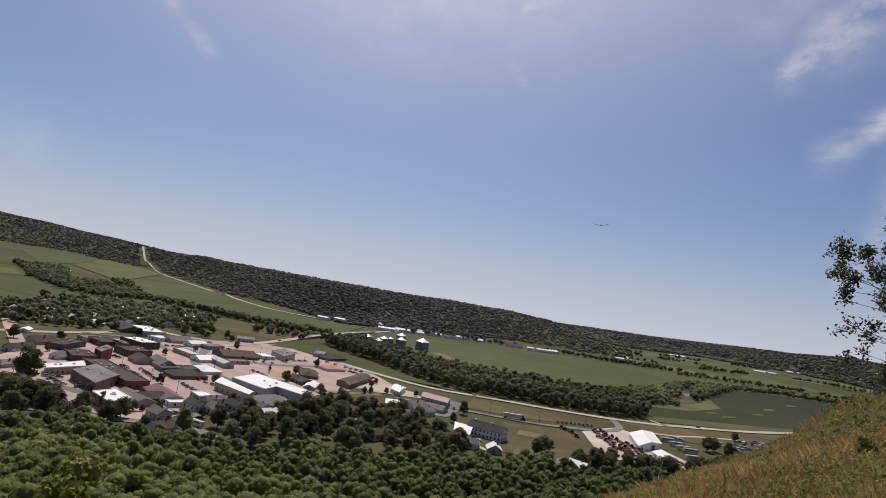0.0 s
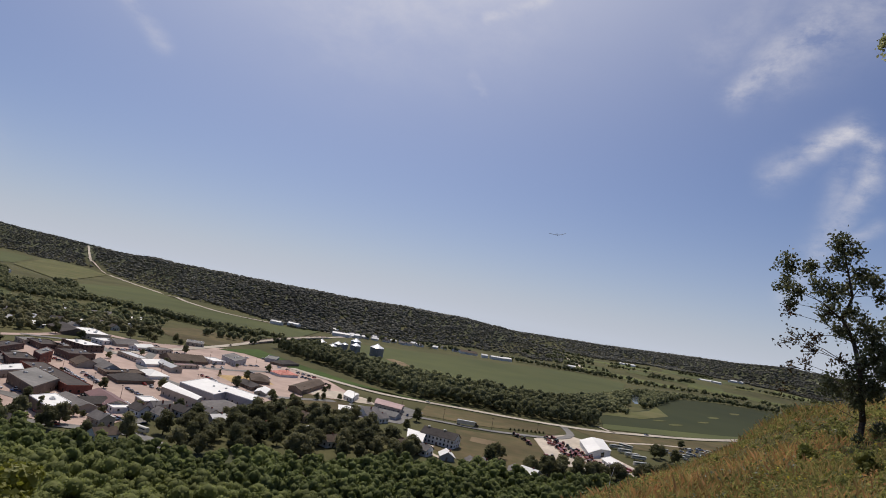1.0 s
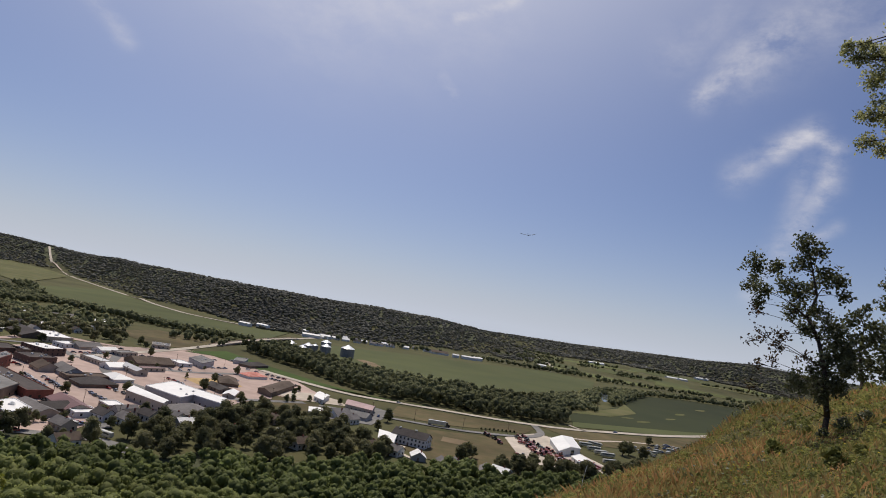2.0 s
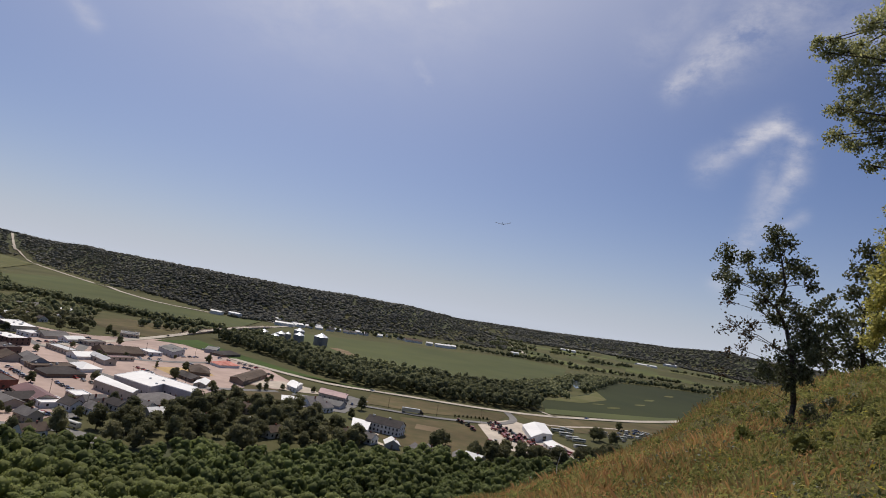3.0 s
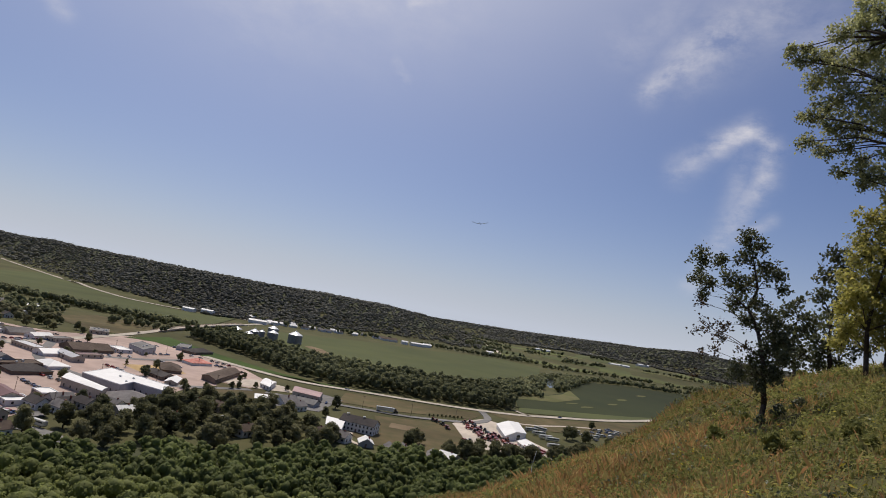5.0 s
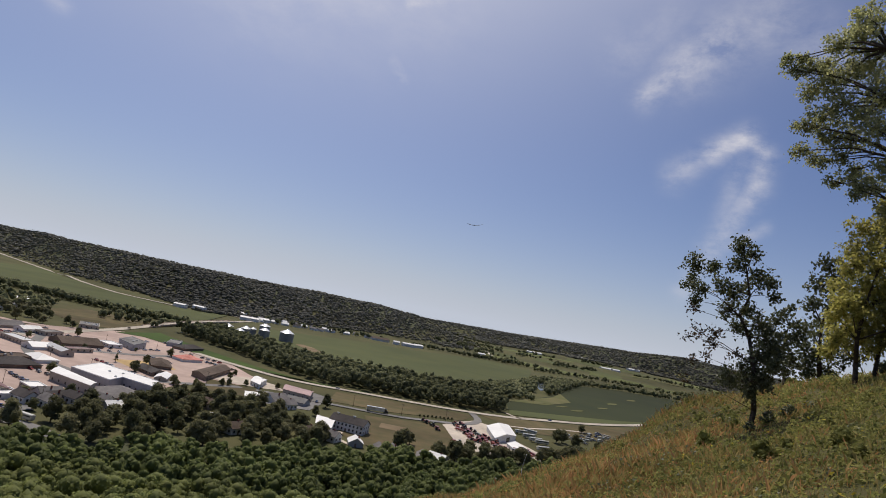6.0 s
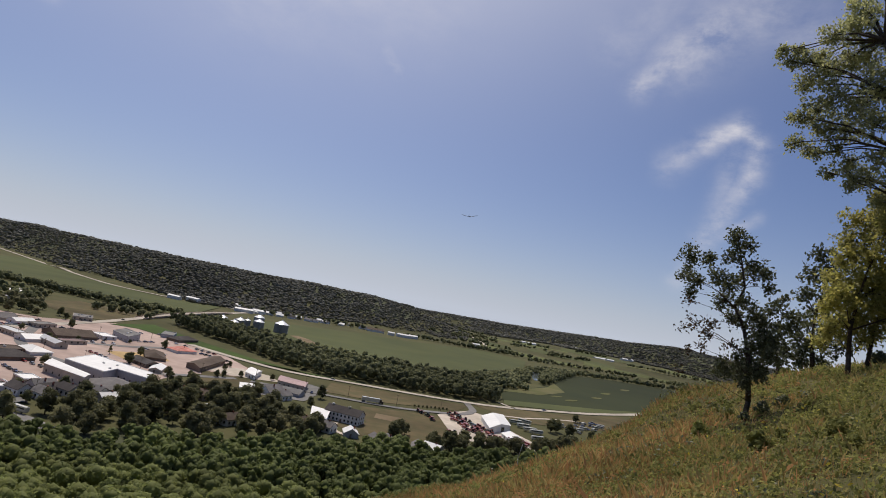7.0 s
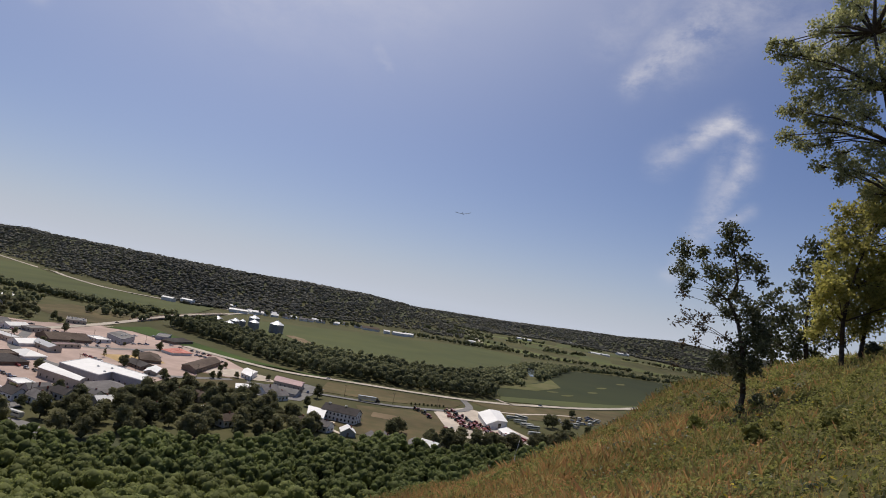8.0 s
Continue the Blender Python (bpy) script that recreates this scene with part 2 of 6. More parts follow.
# ---- mesh tools ----
def part(name, bm, mat, parent=None, label=""):
    me = bpy.data.meshes.new(name)
    bm.to_mesh(me)
    bm.free()
    me.materials.append(mat)
    ob = new(name, me)
    if parent is not None:
        ob.parent = parent
    if label:
        ob["label"] = label
    return ob


def mesh_np(name, verts, faces, mat, parent=None, smooth=False):
    """One mesh object from arrays; all faces have the same number of corners."""
    verts, faces = np.asarray(verts, dtype=np.float32), np.asarray(faces, dtype=np.int32)
    me = bpy.data.meshes.new(name)
    n, k = faces.shape
    me.vertices.add(len(verts))
    me.vertices.foreach_set("co", verts.ravel())
    me.loops.add(n * k)
    me.loops.foreach_set("vertex_index", faces.ravel())
    me.polygons.add(n)
    me.polygons.foreach_set("loop_start", np.arange(0, n * k, k, dtype=np.int32))
    me.polygons.foreach_set("loop_total", np.full(n, k, dtype=np.int32))
    if smooth:
        me.polygons.foreach_set("use_smooth", np.ones(n, dtype=bool))
    me.update(calc_edges=True)
    me.materials.append(mat)
    ob = new(name, me)
    if parent is not None:
        ob.parent = parent
    return ob


def empty(name, x, y, z, rot=0.0):
    ob = new(name)
    ob.empty_display_size = 0.5
    ob.matrix_basis = pose(x, y, z, 0, 0, rot)
    return ob


def box(bm, x0, y0, z0, x1, y1, z1):
    vs = [bm.verts.new(p) for p in ((x0, y0, z0), (x1, y0, z0), (x1, y1, z0), (x0, y1, z0), (x0, y0, z1), (x1, y0, z1), (x1, y1, z1), (x0, y1, z1))]
    for f in ((3, 2, 1, 0), (4, 5, 6, 7), (0, 1, 5, 4), (1, 2, 6, 5), (2, 3, 7, 6), (3, 0, 4, 7)):
        bm.faces.new([vs[i] for i in f])
    return bm


def tube(bm, a, b, r0, r1, sides=7):
    """A tapered rod from a to b."""
    a, b = Vector(a), Vector(b)
    q = (b - a).to_track_quat("Z", "Y")
    lo, hi = [], []
    for i in range(sides):
        u = 2 * math.pi * i / sides
        c = Vector((math.cos(u), math.sin(u), 0))
        lo.append(bm.verts.new(a + q @ (c * r0)))
        hi.append(bm.verts.new(b + q @ (c * r1)))
    for i in range(sides):
        j = (i + 1) % sides
        f = bm.faces.new((lo[i], lo[j], hi[j], hi[i]))
        f.smooth = True
    bm.faces.new(hi)
    bm.faces.new(lo[::-1])
    return bm


# ---- the lie of the land ----
AZ1 = [-60, -40, -34, -27, -18, -8, 2, 9, 11, 13, 60]
BASE1 = [4200, 3900, 3600, 2950, 1610, 1270, 1385, 1560, 1640, 1700, 2000]
AZT = [-60, -35, -31.3, -27.3, -23, -18.5, -13.7, -8.7, -3.6, 1.6, 6.7, 9.3, 11.3, 14.2, 19, 23.4, 26.8, 29.6, 33.5, 37.7, 60]
TAN = [0.012, 0.0123, 0.008, 0.0017, -0.0035, -0.004, -0.0052, -0.0076, -0.0089, -0.0076, -0.008, -0.0112, -0.0149, -0.0131, -0.0115, -0.0075, -0.0038, -0.002, 0.005, 0.002, 0.0]
BROW_AZ = [5, 9.7, 15.3, 17.8, 20, 23, 26.8, 31.3, 33, 35, 36, 38.7, 41.4, 44, 46, 50]
BROW = [0.4, 0.4, -0.1, -1.0, -1.0, -1.1, -0.3, 0.4, 1.4, 1.9, 1.7, 0.9, 0.45, -0.1, -0.43, -0.4]


def smooth(t):
    t = np.clip(t, 0, 1)
    return t * t * (3 - 2 * t)


def wobble(x, y):
    """Smooth unevenness between about -1 and 1."""
    return (np.sin(x * 0.0061 + 1.3 * np.sin(y * 0.0037)) + np.sin(y * 0.0083 + 1.7 * np.sin(x * 0.0051 + 1)) + 0.6 * np.sin(x * 0.019 + y * 0.014) + 0.4 * np.sin(x * 0.034 - y * 0.027)) / 2.6


def ground_z(x, y):
    x, y = np.asarray(x, dtype=float), np.asarray(y, dtype=float)
    # the near hillside, a slope cut off by the bluff
    near = 88.35 + 0.461 * x - 0.349 * y
    near = 128 - 6 * np.logaddexp(0, (128 - near) / 6)
    near = np.where(near > -400, near, -400)
    near = near + 0.12 * np.sin(x * 0.9 + 2 * np.sin(y * 0.35)) * np.sin(y * 0.7 + x * 0.2) * np.clip((np.hypot(x, y) - 4) / 8, 0, 1)
    # the brow of the slope, which swells and dips along its length
    r0, a0 = np.hypot(x, y), np.degrees(np.arctan2(x, y))
    brow = smooth((r0 - 19) / 6)
    near = near + np.tan(np.radians(np.interp(a0, BROW_AZ, BROW))) * np.minimum(r0, 34) * brow - 0.25 * smooth((r0 - 5) / 8) * (1 - brow) * smooth((a0 - 24) / 8)
    cut = y + 0.4 * x - 36
    steep = near - 0.62 * 3 * np.logaddexp(0, cut / 3)
    toe = 20 * np.clip(1 - (y - 60) / 250, 0, 1) ** 1.6 * np.clip(1 + (y + 400) / 300, 0, 1)
    bluff = 4 * np.logaddexp(steep / 4, toe / 4)
    bluff = np.where(toe > 0.01, bluff, np.maximum(steep, 0))
    # the ridges across the valley
    r, az = np.hypot(x, y), np.degrees(np.arctan2(x, y))
    w = wobble(x, y)
    b1 = np.interp(az, AZ1, BASE1)
    depth = b1 * 0.30
    crest = b1 + depth
    top1 = 90 - 4 + np.interp(az, AZT, TAN) * crest
    s1 = np.clip((r - b1 - 35 * w) / depth, 0, None)
    h1 = top1 * smooth(s1) + 5 * w * smooth(s1) * smooth((1.3 - s1) / 0.3)
    h1 = h1 - 35 * smooth((s1 - 1.12) / 1.0)
    h1 = h1 * smooth((17.5 - az) / 9.0) * smooth((az + 62) / 5)
    b2 = np.interp(az, [0, 10, 20, 30, 45, 70], [2500, 2500, 2550, 2750, 2700, 2400])
    top2 = 90 - 5 + np.interp(az, AZT, TAN) * (b2 + 700)
    s2 = np.clip((r - b2 - 90 * w) / 700, 0, None)
    h2 = (top2 * smooth(s2) - 45 * smooth((s2 - 1.15) / 1.2)) * smooth((az - 2) / 5) * smooth((80 - az) / 8)
    roll = 16 * smooth((r - 1500) / 600) * (0.6 + 0.5 * w) * smooth((az - 11) / 6) * smooth((75 - az) / 10)
    far = np.maximum(np.maximum(h1, h2), roll)
    front = smooth((y - 330) / 60)
    return np.where(y > 330, far * front, bluff)


def gz(x, y):
    return float(ground_z(x, y))


def ground():
    """One sheet out to the horizon, finer near the camera's hill."""
    rs = np.concatenate(([0.0], np.linspace(1.2, 60, 70), np.geomspace(61.5, 4700, 175)))
    az = np.radians(np.concatenate((np.linspace(-70, 70, 221), np.linspace(73, 287, 60))))
    R, A = np.meshgrid(rs, az, indexing="ij")
    X, Y = R * np.sin(A), R * np.cos(A)
    Z = ground_z(X, Y)
    V = np.stack((X, Y, Z), -1).reshape(-1, 3)
    n, m = len(rs), len(az)
    I, J = np.meshgrid(np.arange(n - 1), np.arange(m), indexing="ij")
    a = I * m + J
    b = I * m + (J + 1) % m
    F = np.stack((a, a + m, b + m, b), -1).reshape(-1, 4)
    ob = mesh_np("ground", V, F, MEADOW, smooth=True)
    ob.data.materials.append(HILLSIDE)
    ob.data.materials.append(FOREST_FLOOR)
    c = V[F].mean(1)
    slot = np.zeros(len(F), dtype=np.int32)
    slot[(np.hypot(c[:, 0], c[:, 1]) < 70) & (c[:, 2] > 55)] = 1
    slot[(slot == 0) & (c[:, 1] < 325)] = 2
    slot[(c[:, 2] > 28) & (c[:, 1] > 600)] = 2
    ob.data.polygons.foreach_set("material_index", slot)
    tagged(ob, "rolling valley floor with grassy bluff and wooded ridges", "ground", kind="structure")


ground()


def patch(name, pts, mat, lift, label, category="field", cuts=0):
    """A level piece of ground cover with the outline pts, lifted above the ground."""
    bm = bmesh.new()
    vs = [bm.verts.new((x, y, 0)) for x, y in pts]
    es = [bm.edges.new((vs[i], vs[(i + 1) % len(vs)])) for i in range(len(vs))]
    bmesh.ops.triangle_fill(bm, edges=es, use_beauty=True)
    if cuts:
        bmesh.ops.subdivide_edges(bm, edges=bm.edges[:], cuts=cuts, use_grid_fill=True)
    for v in bm.verts:
        v.co.z = gz(v.co.x, v.co.y) + lift
    for f in bm.faces:
        if f.normal.z < 0:
            f.normal_flip()
    ob = part(name, bm, mat)
    return tagged(ob, label, category, kind="structure")


def spline(pts, step):
    """Points every few metres along a smooth line through pts."""
    P = [Vector(p) for p in pts]
    P = [2 * P[0] - P[1]] + P + [2 * P[-1] - P[-2]]
    out = []
    for i in range(1, len(P) - 2):
        n = max(2, int((P[i + 1] - P[i]).length / step))
        for k in range(n):
            t = k / n
            a, b, c, d = P[i - 1], P[i], P[i + 1], P[i + 2]
            out.append(0.5 * ((2 * b) + (c - a) * t + (2 * a - 5 * b + 4 * c - d) * t * t + (3 * b - a - 3 * c + d) * t * t * t))
    out.append(P[-2])
    return out


def road(name, pts, width, mat, lift, label, thick=0.25, height=None, category="road", kind="structure"):
    """A slab of road along a smooth line."""
    line = spline([(x, y, 0) for x, y in pts], 14)
    bm = bmesh.new()
    rows = []
    for i, p in enumerate(line):
        t = (line[min(i + 1, len(line) - 1)] - line[max(i - 1, 0)]).normalized()
        s = Vector((t.y, -t.x, 0)) * (width / 2)
        z = (gz(p.x, p.y) if height is None else height(i / (len(line) - 1))) + lift
        rows.append([bm.verts.new((q.x, q.y, zz)) for q, zz in ((p - s, z), (p + s, z), (p + s, z - thick), (p - s, z - thick))])
    for a, b in zip(rows, rows[1:]):
        for i in range(4):
            j = (i + 1) % 4
            bm.faces.new((a[i], a[j], b[j], b[i]))
    bm.faces.new(rows[0])
    bm.faces.new(rows[-1][::-1])
    bmesh.ops.recalc_face_normals(bm, faces=bm.faces[:])
    return tagged(part(name, bm, mat), label, category, kind=kind)


# fields
patch("field", [(-58, 1143), (4, 1181), (166, 1302), (231, 1300), (444, 1449), (536, 1367), (441, 1131), (237, 870), (155, 800), (40, 800), (-20, 880), (-46, 963)], CROP_A, 0.35, "green bean field below the wooded ridge")
patch("field", [(262, 730), (393, 899), (559, 1178), (663, 1246), (953, 1309), (664, 908), (470, 757), (331, 675), (235, 638)], CROP_B, 0.35, "dark green corn field beside the highway")
patch("field", [(233, 633), (331, 668), (470, 751), (520, 800), (420, 742), (331, 704), (245, 668)], CROP_A, 0.5, "lighter green strip at the field's edge")
patch("field", [(268, 745), (385, 880), (430, 960), (400, 850), (330, 770)], CROP_E, 0.55, "pale grassy bank by the corn field")
patch("field", [(-694, 1407), (-656, 1771), (-355, 1365), (-225, 1262), (-127, 1290), (-142, 1024), (-202, 965), (-292, 1003), (-382, 1052), (-542, 1147)], CROP_A, 0.35, "green crop field along the ridge's foot")
patch("field", [(-1036, 1822), (-1430, 2750), (-1080, 2380), (-925, 2150), (-714, 1446)], CROP_E, 1.5, "pale green hay field far up the valley", cuts=6)
patch("field", [(-1560, 2700), (-1500, 2300), (-1060, 1700), (-1080, 1900), (-1380, 2560)], CROP_A, 1.0, "long green crop field far up the valley", cuts=6)
patch("field", [(-732, 1171), (-560, 1001), (-496, 863), (-560, 851), (-720, 980)], CROP_A, 0.35, "green meadow beyond the town")
patch("field", [(-860, 1300), (-760, 1180), (-780, 1000), (-900, 1100)], CROP_C, 0.35, "pale meadow beyond the town")
patch("field", [(-296, 826), (-267, 923), (-154, 895), (-170, 830), (-189, 759), (-223, 758)], LAWN, 0.35, "dry grass park by the river")
patch("field", [(-181, 736), (-148, 800), (-97, 735), (-26, 659), (31, 616), (85, 616), (75, 612), (-25, 637), (-88, 680), (-151, 737)], GREENLAWN, 0.5, "mown green levee bank beside the river wood")
patch("field", [(67, 498), (134, 508), (128, 438), (92, 395), (50, 400), (42, 430), (66, 440)], LAWN, 0.3, "dry mown lawn beside the lane")
patch("field", [(78, 478), (96, 474), (94, 455), (74, 460)], BARE, 0.42, "bare brown patch in the lawn")
patch("field", [(-58, 545), (-23, 535), (-5, 520), (-25, 494), (-51, 494)], LAWN, 0.3, "dry lawn with round trees")
patch("field", [(50, 590), (110, 590), (180, 585), (160, 548), (90, 530), (40, 535)], LAWN, 0.3, "grass verge between two roads")
patch("field", [(190, 600), (290, 628), (400, 690), (400, 640), (300, 560), (215, 540)], LAWN, 0.3, "grass verge beside the highway")
patch("field", [(20, 985), (36, 960), (50, 900), (30, 905), (8, 970)], BARE, 0.5, "bare earth strip by the grain bins")
for fx, fy, fw, fd, fr, fm in ((620, 1560, 260, 130, 25, CROP_C), (830, 1750, 260, 120, 30, CROP_A), (960, 1560, 330, 90, 34, CROP_C), (1180, 1750, 300, 140, 33, CROP_E), (800, 2080, 300, 160, 25, CROP_C), (1150, 2150, 330, 170, 30, CROP_A), (520, 1760, 230, 140, 18, CROP_A), (560, 2150, 240, 160, 15, CROP_C), (1480, 2000, 340, 200, 40, CROP_C)):
    c, s = math.cos(radians(-fr)), math.sin(radians(-fr))
    patch("field", [(fx + c * u * fw / 2 - s * v * fd / 2, fy + s * u * fw / 2 + c * v * fd / 2) for u, v in ((-1, -1), (1, -0.9), (0.9, 1), (-1.05, 0.9))], fm, 0.6, "distant farm field on rolling ground", cuts=5)

# paving
patch("pavement", [(-262, 372), (-285, 430), (-300, 500), (-296, 570), (-268, 640), (-240, 685), (-195, 738), (-150, 770), (-120, 750), (-81, 705), (-49, 645), (-21, 585), (-30, 540), (-62, 520), (-75, 483), (-82, 440), (-101, 410), (-121, 410), (-129, 366), (-131, 345), (-150, 330), (-190, 345), (-225, 368)], CONCRETE, 0.25, "pale sunlit concrete lots of the town centre", "pavement")
patch("pavement", [(-62, 560), (-30, 585), (-5, 570), (5, 545), (-20, 540), (-48, 545)], GRAVEL, 0.33, "pale gravel yard", "pavement")
patch("pavement", [(-5, 520), (30, 560), (45, 545), (36, 520), (24, 480), (-10, 480)], ASPHALT, 0.35, "grey asphalt car park", "pavement")
patch("pavement", [(-135, 560), (-100, 590), (-85, 560), (-110, 530)], SAND, 0.33, "yellow sand lot", "pavement")
patch("pavement", [(134, 515), (154, 539), (175, 560), (190, 540), (192, 488), (200, 454), (188, 430), (150, 425), (131, 436), (130, 455)], GRAVEL, 0.3, "pale gravel yard with farm machinery", "pavement")
road("road", [(-89, 682), (-62, 659), (-25, 631), (9, 611), (47, 607), (85, 606), (118, 603), (150, 602), (182, 604), (222, 612), (290, 642), (351, 672), (441, 733), (560, 830), (700, 960)], 9.5, ROADTOP, 0.7, "pale concrete two-lane highway")
road("road", [(-229, 582), (-215, 640), (-207, 669), (-188, 754), (-174, 840)], 10, ROADTOP, 0.6, "pale road out to the bridge")
road("road", [(-18, 527), (36, 521), (66, 517), (97, 514), (138, 524), (160, 534), (178, 560), (183, 602)], 7, ASPHALT, 0.6, "grey asphalt lane beside the lawn")
road("road", [(-1248, 2700), (-1107, 2480), (-886, 2120), (-667, 1795), (-515, 1580), (-400, 1420), (-330, 1345), (-234, 1305), (-127, 1300)], 11, ROADTOP, 0.9, "pale road at the foot of the ridge")
road("road", [(-72, 1290), (-127, 1300)], 9, ROADTOP, 0.9, "pale village road")
road("road", [(44, 425), (40, 405), (50, 392)], 4, GRAVEL, 0.5, "pale gravel drive")
for p in ([(-290, 520), (-245, 490), (-200, 440), (-150, 395), (-120, 360)], [(-215, 640), (-205, 600), (-190, 540), (-160, 500), (-120, 480), (-70, 505), (-30, 530)], [(-232, 380), (-190, 372), (-172, 330)], [(-320, 600), (-270, 620), (-229, 582), (-180, 575), (-130, 600), (-95, 640)], [(-205, 322), (-144, 332), (-113, 336), (-98, 325), (-84, 316)]):
    road("road", p, 8, ASPHALT, 0.42, "worn grey asphalt town street", thick=0.1)
patch("water", [(392, 950), (420, 975), (486, 1130), (440, 1110)], WATER, 0.5, "glint of river water among trees", "water")
for p in ([(-420, 640), (-360, 560), (-300, 480), (-262, 420)], [(-470, 560), (-400, 480), (-330, 400), (-290, 350)], [(-330, 720), (-310, 640), (-340, 560), (-400, 500)], [(-390, 780), (-330, 720), (-270, 690), (-230, 690)]):
    road("road", p, 11, CONCRETE, 0.4, "pale concrete side street among houses", thick=0.1)
road("road", [(-1191, 2600), (-1308, 2821), (-1427, 3056)], 9, ROADTOP, 2.0, "pale road climbing the far ridge")
road("road", [(572, 2001), (543, 1792), (516, 1618)], 9, ROADTOP, 1.5, "pale farm road across the valley")
road("road", [(231, 640), (234, 628), (240, 616)], 4, GRAVEL, 0.7, "gravel track off the highway")
road("road", [(200, 560), (230, 566), (262, 585), (300, 600)], 4, GRAVEL, 0.5, "gravel track beside the sheds")
for x, y, w, d, r in ((347, 797, 22, 5, 35), (358, 784, 16, 4, 35), (372, 768, 20, 5, 40), (511, 938, 24, 6, 45), (619, 1069, 26, 7, 45), (450, 850, 18, 5, 40)):
    c, s = math.cos(radians(r)), math.sin(radians(r))
    patch("field", [(x + c * u * w - s * v * d, y + s * u * w + c * v * d) for u, v in ((-1, -0.3), (-0.3, -1), (0.7, -0.6), (1, 0.2), (0.2, 0.9), (-0.6, 0.7))], CROP_E, 0.75, "pale thin spot in the corn field")


# ---- buildings ----
def window_part(parent, x, y, z, w, h, axis, out):
    """A framed window set in a wall: axis 0 faces along y, 1 along x; out is the outward sign."""
    bm = bmesh.new()
    d = 0.12 * out
    if axis == 0:
        box(bm, x - w / 2, min(y, y + d), z, x + w / 2, max(y, y + d), z + h)
    else:
        box(bm, min(x, x + d), y - w / 2, z, max(x, x + d), y + w / 2, z + h)
    return part("window", bm, GLASS, parent)


STYLE = {
    "store": ("downtown store building", "building"), "hall": ("low hall", "building"), "house": ("two-storey house", "house"),
    "shop": ("small shop building", "building"), "warehouse": ("long warehouse", "building"), "supermarket": ("large flat supermarket", "building"),
    "canopy": ("filling station canopy", "canopy"), "pavilion": ("park pavilion", "pavilion"), "motel": ("long two-storey building", "building"),
    "shed": ("large machine shed", "shed"), "barn": ("farm building", "barn"),
}
COLOUR = {"white_roof": "bright white", "metal_roof": "pale metal", "gray_roof": "grey gravel", "tar_roof": "dark tarred", "gray_shingle": "grey shingle", "dark_shingle": "dark shingle", "brown_shingle": "brown shingle", "maroon_roof": "maroon metal", "red_metal": "faded red metal", "red_roof": "red", "green_roof": "grey-green metal"}


